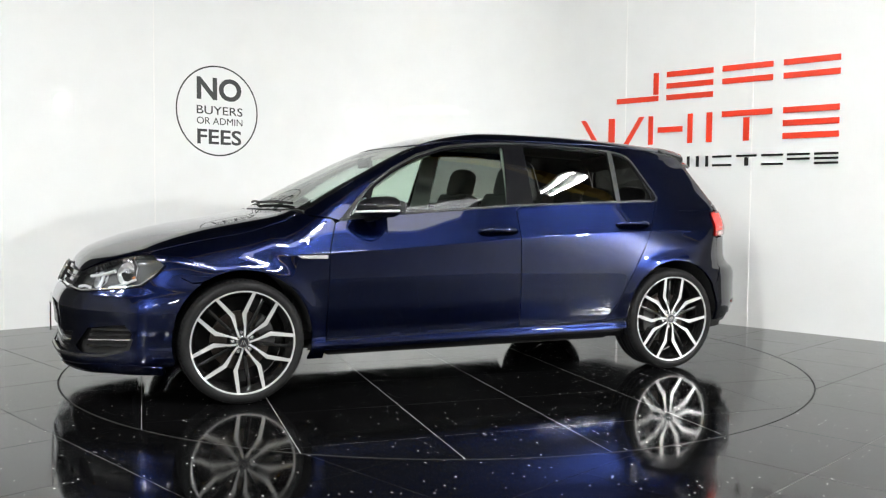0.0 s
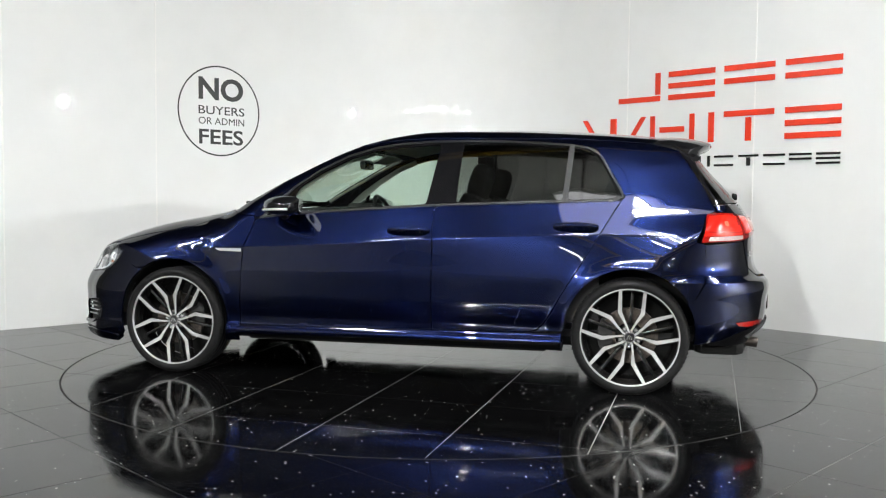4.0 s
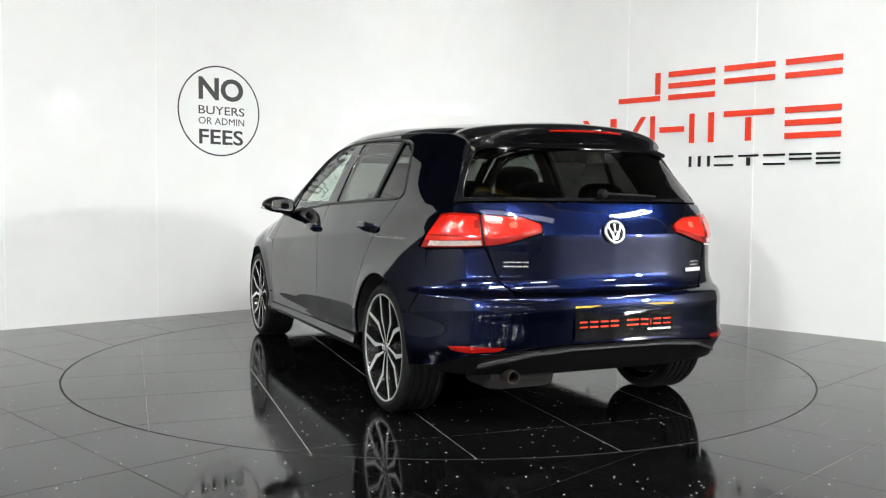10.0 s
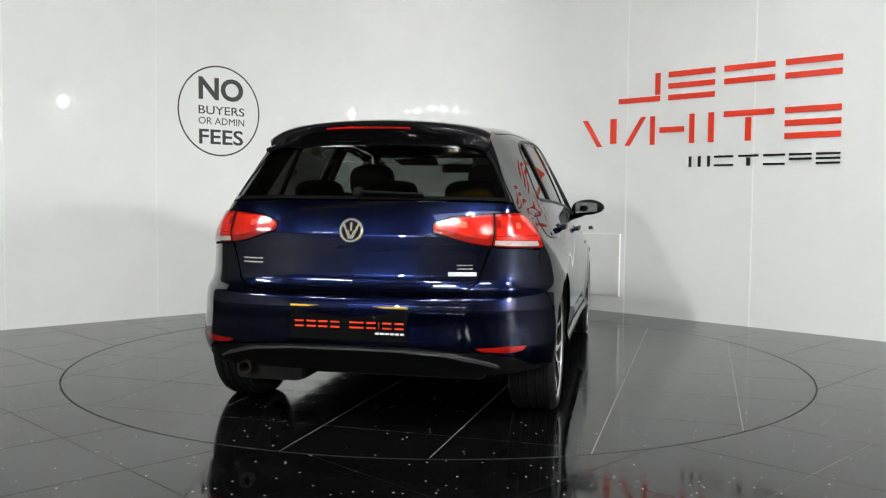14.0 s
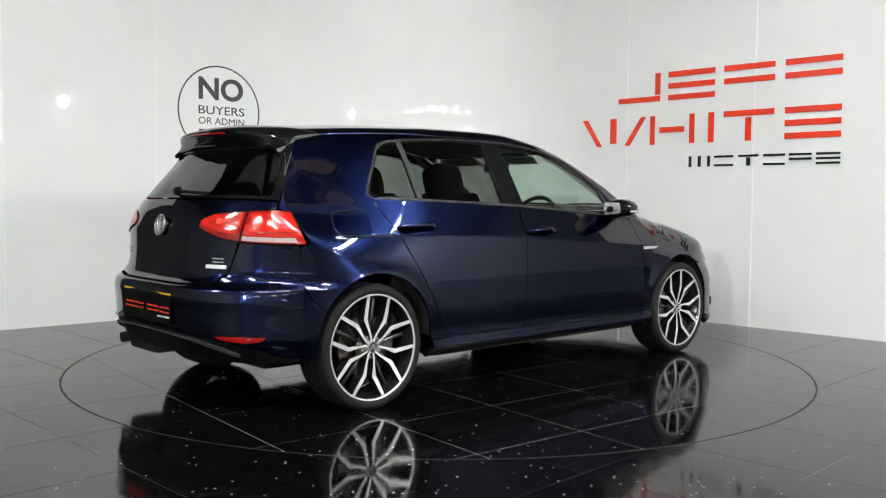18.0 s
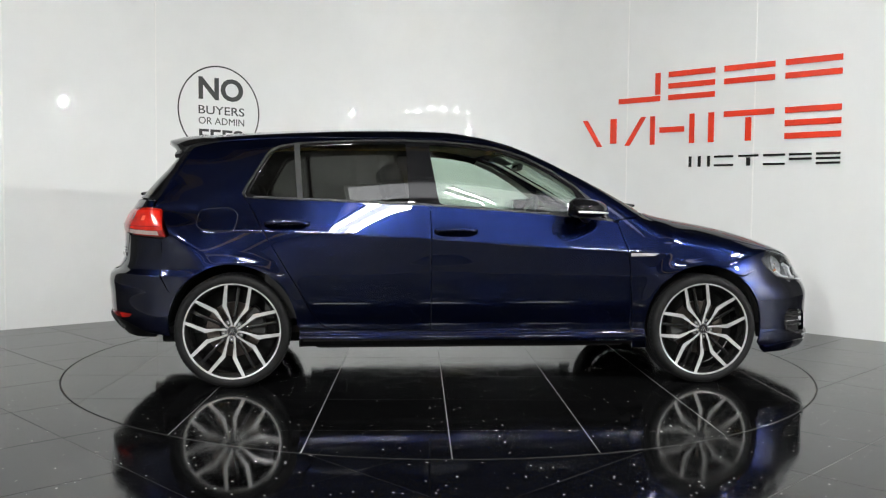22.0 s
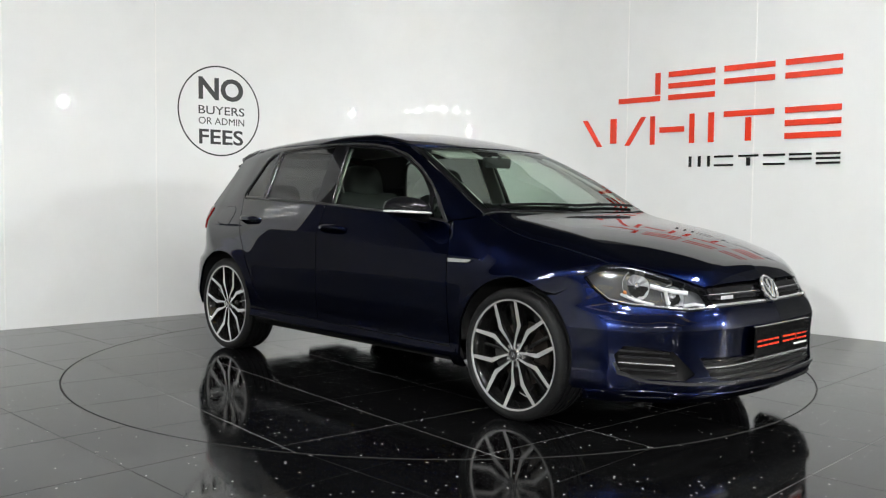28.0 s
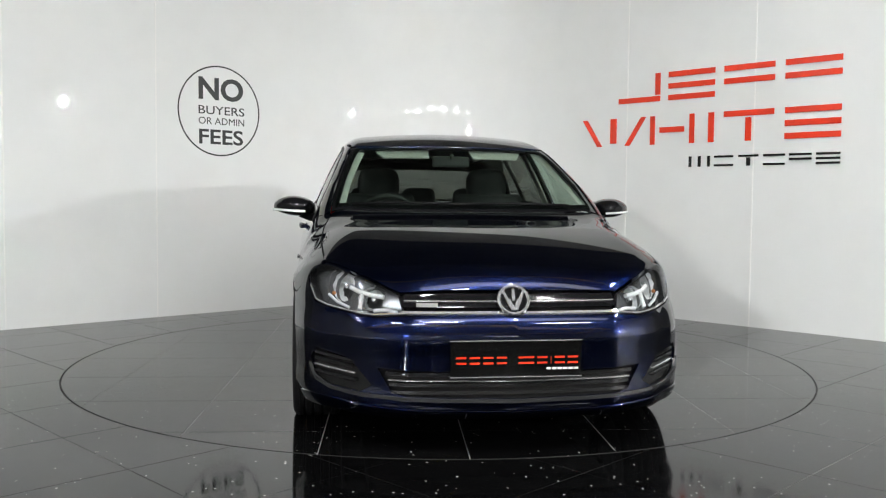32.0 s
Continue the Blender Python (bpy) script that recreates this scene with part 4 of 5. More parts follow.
def build_nose(car):
    lamp = [(2.085, 0.420, 0.572), (2.060, 0.452, 0.648), (2.0, 0.52, 0.680), (1.93, 0.60, 0.712), (1.86, 0.685, 0.738), (1.80, 0.745, 0.752), (1.745, 0.79, 0.748), (1.690, 0.84, 0.708), (1.735, 0.83, 0.655), (1.80, 0.80, 0.600), (1.88, 0.745, 0.583), (1.97, 0.655, 0.572), (2.04, 0.54, 0.562)]
    grille = [(2.1, 0.0, 0.662), (2.1, 0.30, 0.658), (2.06, 0.448, 0.650), (2.085, 0.416, 0.575), (2.1, 0.25, 0.575), (2.1, 0.0, 0.575)]
    low = sym([(2.17, 0.0, 0.352), (2.16, 0.30, 0.352), (2.08, 0.525, 0.358), (2.10, 0.470, 0.268), (2.12, 0.42, 0.256), (2.17, 0.0, 0.250)])
    fog = [(2.03, 0.645, 0.386), (1.95, 0.765, 0.404), (1.905, 0.82, 0.408), (1.875, 0.845, 0.37), (1.89, 0.83, 0.300), (1.96, 0.755, 0.274), (2.06, 0.60, 0.266), (2.08, 0.56, 0.290)]
    top = [(2.11, 0.0, 0.575), (2.10, 0.25, 0.575), (2.085, 0.418, 0.570), (2.04, 0.54, 0.560), (1.97, 0.655, 0.570), (1.88, 0.745, 0.581), (1.80, 0.80, 0.597), (1.735, 0.832, 0.652), (1.692, 0.845, 0.700), (1.62, 0.87, 0.640), (1.565, 0.88, 0.612)]
    a = [p for p in arc(AXLE, 55, -17, n=12)]
    bumper = sym(top + a + [(1.66, 0.86, 0.205), (1.80, 0.80, 0.215), (1.93, 0.72, 0.220), (2.05, 0.55, 0.205), (2.15, 0.30, 0.195), (2.18, 0.0, 0.190)])
    fogs = [fog, [(x, -y, z) for x, y, z in fog]]
    panel("front_bumper", "nose", bumper, PAINT, car, holes=[low] + fogs, step=0.016)
    # lower lip
    lip = [(2.18, 0.0, 0.196), (2.15, 0.30, 0.200), (2.05, 0.55, 0.210), (1.93, 0.72, 0.224), (1.80, 0.80, 0.220), (1.70, 0.84, 0.208), (1.70, 0.84, 0.165), (1.93, 0.72, 0.17), (2.1, 0.4, 0.155), (2.15, 0.0, 0.150)]
    panel("chin_spoiler", "nose", sym(lip), PAINT, car, "blue chin lip", step=0.02, off=0.006, depth=0.05)
    brow = [(2.18, 0.0, 0.244), (2.15, 0.30, 0.248), (2.05, 0.55, 0.256), (1.96, 0.72, 0.266), (1.885, 0.815, 0.300), (1.868, 0.835, 0.345), (1.860, 0.838, 0.345), (1.872, 0.822, 0.290), (1.95, 0.72, 0.254), (2.05, 0.55, 0.243), (2.15, 0.30, 0.234), (2.18, 0.0, 0.230)]
    panel("lip_trim", "nose", sym(brow), SATIN, car, "satin grey lower lip trim", step=0.012, off=0.010, depth=0.014, gap=0)
    panel("lower_grille", "nose", low, LINER, car, "black lower grille", step=0.03, off=-0.035, depth=0, gap=-0.01)
    for z, m in ((0.338, DARKSATIN), (0.312, CHROME), (0.296, DARKSATIN), (0.268, DARKSATIN)):
        h = 0.0065 if m is DARKSATIN else 0.0014
        bar = sym([(2.17, 0.0, z + h), (2.15, 0.30, z + h), (2.09, 0.50 - (0.335 - z) * 0.4, z + h), (2.09, 0.50 - (0.335 - z) * 0.4, z - h), (2.15, 0.30, z - h), (2.17, 0.0, z - h)])
        panel("grille_bar", "nose", bar, m, car, step=0.03, off=-0.012, depth=0.02, gap=0)
    panel("grille", "nose", sym(grille), TRIM, car, "gloss black radiator grille", step=0.02, off=-0.022, depth=0, gap=-0.004)
    for z, h, m, lab, o in ((0.642, 0.010, PIANO, "gloss black grille bar", -0.004), (0.611, 0.008, PIANO, "gloss black grille bar", -0.004), (0.626, 0.0015, CHROME, "thin chrome strip", -0.002), (0.582, 0.004, CHROME, "chrome lower strip", 0.001)):
        bar = sym([(2.1, 0.0, z + h), (2.1, 0.30, z + h), (2.07, 0.432, z + h), (2.07, 0.430, z - h), (2.1, 0.30, z - h), (2.1, 0.0, z - h)])
        panel("grille_bar", "nose", bar, m, car, lab, step=0.02, off=o, depth=0.014, gap=0)
    for s in (1, -1):
        build_headlamp(car, lamp, s)
        panel("fog_grille", "nose", fog, LINER, car, "black side grille", side=s, step=0.03, off=-0.03, depth=0, gap=-0.008)
        for z, m in ((0.380, DARKSATIN), (0.354, DARKSATIN), (0.328, CHROME), (0.302, DARKSATIN)):
            h = 0.0050 if m is DARKSATIN else 0.002
            wide = 0.60 + (0.392 - z) * -0.55
            bar = [(2.02, wide + 0.06, z + h), (1.95, 0.76, z + h + 0.006), (1.885, 0.83, z + h + 0.010), (1.885, 0.83, z - h + 0.010), (1.95, 0.76, z - h + 0.006), (2.02, wide + 0.06, z - h)]
            panel("louvre", "nose", bar, m, car, side=s, step=0.02, off=-0.008, depth=0.02, gap=0)
    # inner corner of the wing behind the lamp's tip
    tuck = [(1.90, 0.64, 0.726), (1.82, 0.70, 0.785), (1.76, 0.73, 0.815), (1.69, 0.77, 0.80), (1.66, 0.84, 0.70), (1.70, 0.84, 0.700), (1.745, 0.79, 0.742), (1.80, 0.745, 0.746), (1.86, 0.685, 0.734)]
    for s in (1, -1):
        panel("wing_corner", "nose", tuck, PAINT, car, "blue wing corner behind the headlamp", side=s, step=0.02, off=-0.005, depth=0.004, gap=0)
    build_emblem(car, on_skin("nose", [(0.0, 0.625)])[0], 1)
    build_plate(car, Vector((float(on_skin("nose", [(0.0, 0.42)])[0, 0]) + 0.012, 0.0, 0.408)), 1)
    back = sym([(2.1, 0.0, 0.68), (2.0, 0.5, 0.67), (1.75, 0.80, 0.69), (1.60, 0.86, 0.60), (1.69, 0.86, 0.24), (1.93, 0.72, 0.21), (2.15, 0.0, 0.17)])
    panel("inner_shell", "nose", back, LINER, car, "dark inner shell", step=0.06, off=-0.075, depth=0)
    # small badge on the grille, right-hand side
    q = on_skin("nose", [flat("nose", (2.08, -0.335, 0.607))])[0]
    n = skin_normal(q[None])[0]
    turn = Vector((n[0], n[1], 0)).to_track_quat("Z", "Y").to_matrix().to_4x4()
    box_part("badge", (0.085, 0.016, 0.004), Vector(q) + Vector(n) * 0.006, ALLOY, car, "small silver badge bar", turn, 0.0015)


def build_headlamp(car, lamp, s):
    base = panel("headlamp", "nose", lamp, LENS, car, "clear headlamp with twin silver reflectors", side=s, step=0.016, off=0.001, depth=0)

    def put(y, z, depth):
        """A place behind the lens, and the way out of it."""
        q = on_skin("nose", [flat("nose", (2.15 - y * y * 0.55, y, z))])
        n = Vector(skin_normal(q)[0])
        n = (n + Vector((0.25, 0, 0))).normalized()
        p = Vector(q[0]) - n * depth
        return Vector((p.x, s * p.y, p.z)), Vector((n.x, s * n.y, n.z))

    bowls = ((0.690, 0.674, 0.056, 1.0), (0.550, 0.634, 0.041, 1.3))
    holes = []
    for y, z, r, wide in bowls:
        ring = [(y + r * wide * math.cos(a) * 0.62, z + r * math.sin(a)) for a in np.linspace(0, 2 * math.pi, 21)[:-1]]
        holes.append([(2.15 - 0.55 * b * b, b, c) for b, c in ring])
    panel("lamp_bowl", "nose", lamp, BOWL, base, "silvery lamp housing", side=s, holes=holes, step=0.02, off=-0.045, depth=0, gap=0.004)
    edge = [flat("nose", p) for p in lamp]
    rim = [tuple(p) for p in dense(edge, 0.02, 0.007)]
    panel("lamp_edge", "nose", edge, PIANO, base, "black lamp edge", side=s, holes=[rim], step=0.014, off=-0.003, depth=0.040, gap=0.0005, is_flat=True)
    for y, z, r, wide in bowls:
        c, n = put(y, z, 0.046)
        turn = n.to_track_quat("Z", "Y").to_matrix().to_4x4()
        bm = lathe([(r * 1.22, 0.004), (r * 1.10, -0.010), (r * 0.95, -0.026), (r * 0.7, -0.040), (r * 0.4, -0.050), (0.0, -0.054)], 20, "Z")
        for k, f in enumerate(bm.faces):
            f.smooth = False
        for v in bm.verts:
            v.co.x *= wide
            a = math.atan2(v.co.y, v.co.x)
            v.co.z += 0.004 * math.cos(10 * a)
        ob = part("reflector", bm, REFLECTOR, base, "round faceted silver reflector")
        ob.matrix_local = Matrix.Translation(c) @ turn
        bm = lathe([(0.0, 0.006), (0.010, 0.004), (0.013, -0.006), (0.013, -0.045)], 14, "Z")
        ob = smooth(part("bulb_cap", bm, CHROME, base, "bright bulb cap"))
        ob.matrix_local = Matrix.Translation(c + n * -0.004) @ turn
    # bright line along the lower edge
    base_line = [(2.083, 0.425, 0.5745), (2.04, 0.54, 0.5645), (1.97, 0.655, 0.5745), (1.88, 0.745, 0.5855), (1.805, 0.797, 0.6025), (1.742, 0.828, 0.655)]
    panel("lamp_strip", "nose", base_line + [(x, y, z + 0.0055) for x, y, z in base_line[::-1]], CHROME, base, "bright lower lamp strip", side=s, step=0.02, off=0.0035, depth=0.006, gap=0)
    # light guides: a low blade towards the grille, and an upright post
    for pts, r in (([(0.650, 0.668), (0.605, 0.655), (0.555, 0.645), (0.505, 0.640)], 0.0095), ([(0.592, 0.645), (0.590, 0.618), (0.588, 0.592)], 0.0085), ([(0.445, 0.588), (0.485, 0.594), (0.530, 0.590)], 0.0080), ([(0.640, 0.592), (0.70, 0.606), (0.752, 0.632)], 0.0065)):
        bm = bmesh.new()
        tube_along(bm, [put(y, z, 0.026)[0] for y, z in pts], r, 8)
        smooth(part("light_guide", bm, PALELENS, base, "pale light guide"))
    bm = bmesh.new()
    bmesh.ops.create_uvsphere(bm, u_segments=10, v_segments=8, radius=0.009)
    smooth(part("indicator_bulb", bm, AMBER, base, "amber indicator bulb")).location = put(0.735, 0.640, 0.035)[0]


def build_emblem(car, place, s):
    """A round chrome roundel of plain strokes."""
    r = 0.066 if s > 0 else 0.055
    bm = lathe([(r, 0.0), (r, 0.007), (r - 0.004, 0.011), (r - 0.010, 0.011), (r - 0.013, 0.006), (r - 0.013, 0.0)], 40, "Z")
    ob = smooth(part("emblem", bm, CHROME, car, "round chrome badge"))
    n = skin_normal(np.array(place)[None])[0]
    n = Vector((n[0], 0, n[2])).normalized() if s > 0 else Vector((-1, 0, 0.20)).normalized()
    up = (Vector((0, 0, 1)) - n * n.z).normalized()
    side = up.cross(n)
    m = Matrix((side, up, n)).transposed().to_4x4()
    ob.matrix_local = Matrix.Translation(Vector(place) + n * (0.012 if s > 0 else 0.010)) @ m
    bm = lathe([(0.0, 0.003), (r - 0.008, 0.003), (r - 0.008, -0.016), (0, -0.016)], 32, "Z")
    part("badge_disc", bm, PIANO, ob, "dark badge disc")
    for ang, x, y, ln in ((0.40, -0.55, 0.0, 1.45), (-0.40, 0.55, 0.0, 1.45), (0.0, 0.0, 0.30, 0.75), (0.40, -0.22, -0.32, 0.75), (-0.40, 0.22, -0.32, 0.75)):
        bm = bmesh.new()
        add_box(bm, (r * 0.17, r * ln, 0.007), (x * r * 0.72, y * r, 0.006), Matrix.Rotation(ang, 4, "Z"), 0.001)
        part("stroke", bm, CHROME, ob, "plain chrome stroke")


def build_plate(car, place, s):
    """A black show plate with plain red and white bars for its lettering."""
    m = Matrix.Translation(place) @ (Matrix(((0, 0, s), (s, 0, 0), (0, 1, 0))).to_4x4())
    ob = box_part("show_plate", (0.525, 0.142 if s > 0 else 0.150, 0.006), (0, 0, 0), PLATE, car, "black show plate with red and white bars", bevel=0.002)
    ob.matrix_local = m
    widths = [0.048] * 4 + [0.026] + [0.070, 0.048, 0.010, 0.048, 0.048]
    x = -0.245
    for i, w in enumerate(widths):
        if i != 4:
            for dy in ((-0.011, 0.011) if w > 0.02 else (0.0,)):
                box_part("plate_bar", (w - 0.008, 0.007 if w > 0.02 else 0.029, 0.002), (x + w / 2, dy - 0.006, 0.004), RED, ob, "red bar")
        x += w + 0.006
    for k in range(6):
        box_part("plate_bar", (0.017, 0.008, 0.002), (0.130 + k * 0.022, -0.040, 0.004), WHITE, ob, "white bar")
    if s < 0:
        box_part("plate_edge", (0.525, 0.008, 0.003), (0, 0.0725, 0.003), YELLOW, ob, "yellow plate edge")
    else:
        for dy in (0.0715, -0.0715):
            box_part("plate_edge", (0.53, 0.004, 0.008), (0, dy, 0.001), CHROME, ob, "bright plate edge")


def build_tail(car):
    gate = [(-1.93, 0.0, 1.022), (-1.88, 0.40, 1.022), (-1.80, 0.62, 1.018), (-1.77, 0.705, 1.012), (-1.785, 0.715, 0.978), (-1.86, 0.600, 0.968), (-1.95, 0.44, 0.955), (-1.98, 0.36, 0.925), (-1.98, 0.355, 0.885), (-1.93, 0.51, 0.838), (-1.90, 0.585, 0.825), (-1.92, 0.570, 0.75),
            (-1.94, 0.548, 0.675), (-1.98, 0.49, 0.632), (-2.03, 0.27, 0.622), (-2.05, 0.0, 0.622)]
    fold = [[(float(a), z) for a in np.arange(-0.75, 0.751, 0.012)] for z in (0.858, 0.866, 0.874, 0.882, 0.892)]
    hatch = panel("tailgate", "tail", sym(gate), PAINT, car, step=0.018, lines=fold)
    glass_out = [(-1.74, 0.0, 1.305), (-1.70, 0.35, 1.300), (-1.64, 0.545, 1.290), (-1.66, 0.60, 1.210), (-1.73, 0.68, 1.070), (-1.765, 0.708, 1.018), (-1.80, 0.62, 1.024), (-1.88, 0.40, 1.028), (-1.93, 0.0, 1.028)]
    pane = [(-1.74, 0.0, 1.285), (-1.70, 0.35, 1.280), (-1.64, 0.505, 1.270), (-1.66, 0.555, 1.200), (-1.73, 0.620, 1.080), (-1.77, 0.645, 1.045), (-1.80, 0.58, 1.045), (-1.88, 0.40, 1.047), (-1.93, 0.0, 1.047)]
    panel("rear_window", "tail", sym(pane), REARGLASS, hatch, "dark privacy rear window", step=0.035, gap=-0.005, depth=0, off=-0.008)
    panel("rear_frit", "tail", sym(glass_out), PIANO, hatch, "gloss black rear window border", holes=[sym(pane)], step=0.022, off=-0.003)
    seam = [(x, float(on_skin("side", [(x, z)])[0, 1]), z) for x, z in SEAM[:-1]]
    tip = [(-1.64, 0.545, 1.290), (-1.66, 0.60, 1.205), (-1.73, 0.68, 1.068), (-1.765, 0.708, 1.018)] + seam
    for s in (1, -1):
        panel("window_wing", "tail", tip, PIANO, hatch, "gloss black window wing", side=s, step=0.02, gap=0.001)
        outer = [(-1.665, 0.79, 0.815), (-1.72, 0.74, 0.965), (-1.785, 0.705, 0.972), (-1.855, 0.602, 0.966), (-1.888, 0.590, 0.828), (-1.84, 0.68, 0.822)]
        inner = [(-1.857, 0.598, 0.965), (-1.95, 0.44, 0.952), (-1.98, 0.362, 0.922), (-1.98, 0.358, 0.887), (-1.93, 0.51, 0.840), (-1.89, 0.586, 0.828)]
        for poly, name in ((outer, "tail_lamp"), (inner, "tail_lamp")):
            own = panel(name, "tail", rounded3(poly, 0.012), TAILRED, car if poly is outer else hatch, "red and clear tail lamp", side=s, step=0.014, off=0.007, gap=0.0015)
            cx = sum(p[0] for p in poly) / len(poly)
            cy = sum(p[1] for p in poly) / len(poly)
            cz = sum(p[2] for p in poly) / len(poly)

            def shrunk(k, dz=0.0):
                return [((x - cx) * k + cx, (y - cy) * k + cy, (z - cz) * k * 0.8 + cz + dz) for x, y, z in poly]
            panel("lamp_insert", "tail", rounded3(shrunk(0.92, 0.010), 0.014), TAILBRIGHT, own, "bright red lamp insert", side=s, step=0.014, off=0.0078, depth=0.003)
            # pale patch that paints a highlight over the bulb
            glint = [(cx + dx * 0.3, cy + dy, cz + 0.010 + dz) for dx, dy, dz in ((0, -0.020, -0.004), (0, 0.020, -0.004), (0, 0.022, 0.022), (0, -0.018, 0.022))]
            panel("lamp_glint", "tail", rounded3(glint, 0.010), TAILPALE, own, "pale red patch painted as a highlight over the bulb", side=s, step=0.014, off=0.0086, depth=0.002, gap=0)
            mids = [((poly[k][0] + poly[k + 1][0]) / 2, (poly[k][1] + poly[k + 1][1]) / 2, cz - 0.022) for k in ((0, 3) if poly is outer else (1, 3))]
            rib = mids + [(x, y, z - 0.004) for x, y, z in mids[::-1]]
            panel("lamp_rib", "tail", rib, TAILRED, own, "dark red lamp rib", side=s, step=0.014, off=0.0092, depth=0.002, gap=0)
            if poly is outer:
                low = [(-1.70, 0.775, 0.822), (-1.712, 0.768, 0.848), (-1.80, 0.70, 0.852), (-1.880, 0.596, 0.856), (-1.884, 0.596, 0.831), (-1.84, 0.68, 0.826)]
                panel("lamp_block", "tail", [(-1.862, 0.628, 0.905), (-1.868, 0.602, 0.905), (-1.862, 0.602, 0.940), (-1.856, 0.628, 0.940)], TAILRED, own, "dark red lamp block", side=s, step=0.014, off=0.0088, depth=0.002, gap=0)
                panel("clear_strip", "tail", low, TAILCLEAR, own, "clear reversing strip", side=s, step=0.014, off=0.0085, depth=0.003)
        refl = [(-1.86, 0.755, 0.396), (-1.93, 0.68, 0.399), (-2.02, 0.555, 0.396), (-2.0, 0.58, 0.380), (-1.93, 0.69, 0.371), (-1.88, 0.74, 0.378)]
        panel("reflector", "tail", refl, TAILRED, car, "red rear reflector", side=s, step=0.015, off=0.005, depth=0.006, gap=0)
    # bumper, diffuser
    top = [(-2.05, 0.0, 0.618), (-2.03, 0.27, 0.618), (-1.98, 0.49, 0.628), (-1.94, 0.550, 0.672), (-1.92, 0.574, 0.75), (-1.89, 0.588, 0.822), (-1.84, 0.68, 0.818), (-1.70, 0.79, 0.806), (-1.70, 0.82, 0.615), (-1.655, 0.86, 0.53)]
    a = arc(-AXLE, 149, 187, n=8)
    bumper = sym(top + [(x, 0.89, z) for x, _, z in a] + [(-1.80, 0.80, 0.30), (-1.90, 0.72, 0.345), (-2.02, 0.56, 0.375), (-2.1, 0.3, 0.402), (-2.13, 0.0, 0.402)])
    panel("rear_bumper", "tail", bumper, PAINT, car, step=0.016)
    dif = [(-2.13, 0.0, 0.400), (-2.1, 0.3, 0.400), (-2.02, 0.56, 0.373), (-1.90, 0.72, 0.343), (-1.80, 0.80, 0.300), (-1.72, 0.83, 0.290), (-1.74, 0.82, 0.272), (-1.85, 0.74, 0.262), (-1.95, 0.62, 0.262), (-2.03, 0.40, 0.268), (-2.08, 0.0, 0.268)]
    panel("rear_valance", "tail", sym(dif), TRIM, car, "black rear valance", step=0.02, off=-0.004, depth=0.03)
    edge = [(-2.13, 0.0, 0.388), (-2.1, 0.28, 0.386), (-2.06, 0.46, 0.372), (-1.99, 0.60, 0.335), (-1.95, 0.66, 0.312), (-1.95, 0.66, 0.304), (-1.99, 0.59, 0.327), (-2.06, 0.44, 0.364), (-2.1, 0.26, 0.378), (-2.13, 0.0, 0.380)]
    panel("valance_trim", "tail", sym(edge), VALANCE, car, "grey valance edge", step=0.02, off=0.012, depth=0.02, gap=0)
    # roof spoiler with a stop lamp
    bm = bmesh.new()
    rows = []
    n = 36

    def tip(a):
        return -1.770 + 0.150 * a ** 3, 1.378 - 0.034 * a * a - 0.026 * a ** 6
    for i in range(n + 1):
        t = -1 + 2 * i / n
        a = abs(t)
        y = 0.540 * t
        reach, drop = tip(a)
        back_x = -1.535 + 0.115 * a ** 4
        root = Vector((back_x, y, hood_z(back_x, y) + 0.003))
        lead = Vector((reach + 0.006, y, drop))
        under = drop - 0.080 + 0.020 * a
        q = on_skin("tail", [flat("tail", (-1.68, y, under))])[0]
        low = Vector((q[0], y, under))
        loop = [root + Vector((0.05, 0, -0.030)), root, root.lerp(lead, 0.33) + Vector((0, 0, 0.007)), root.lerp(lead, 0.68) + Vector((0, 0, 0.008)), lead, lead + Vector((-0.006, 0, -0.009)),
                lead + Vector((0.002, 0, -0.034)), low + Vector((-0.014, 0, 0.010)), low + Vector((-0.008, 0, -0.006)), low + Vector((0.06, 0, 0.0))]
        rows.append([bm.verts.new(p) for p in loop])
    for a0, b0 in zip(rows, rows[1:]):
        for k in range(len(a0)):
            j = (k + 1) % len(a0)
            bm.faces.new((a0[k], a0[j], b0[j], b0[k]))
    bm.faces.new(rows[0])
    bm.faces.new(rows[-1][::-1])
    bmesh.ops.recalc_face_normals(bm, faces=bm.faces)
    spoiler = smooth(part("roof_spoiler", bm, PIANO, car, "gloss black roof spoiler"), 50)
    bm = bmesh.new()
    pts = []
    for y in np.linspace(-0.20, 0.20, 13):
        reach, drop = tip(abs(float(y)) / 0.540)
        pts.append((reach + 0.004, float(y), drop - 0.020))
    tube_along(bm, pts, 0.0055, 6)
    smooth(part("stop_lamp", bm, TAILRED, spoiler, "red high stop lamp"))
    build_emblem(car, on_skin("tail", [(0.0, 0.888)])[0], -1)
    p = on_skin("tail", [(0.0, 0.495)])[0]
    build_plate(car, Vector((p[0] - 0.001, -0.012, 0.495)), -1)

    def bar(y, z, w, h, mat, label):
        q = on_skin("tail", [flat("tail", (-1.97, y, z))])[0]
        nn = skin_normal(q[None])[0]
        turn = Vector((nn[0], nn[1], nn[2])).to_track_quat("Z", "Y").to_matrix().to_4x4()
        box_part("badge", (w, h, 0.004), Vector(q) + Vector(nn) * 0.003, mat, car, label, turn, 0.0012)
    for k in range(4):
        for dz in (-0.009, 0.009):
            bar(0.533 - k * 0.033, 0.750 + dz, 0.026, 0.007, CHROME, "chrome badge bar")
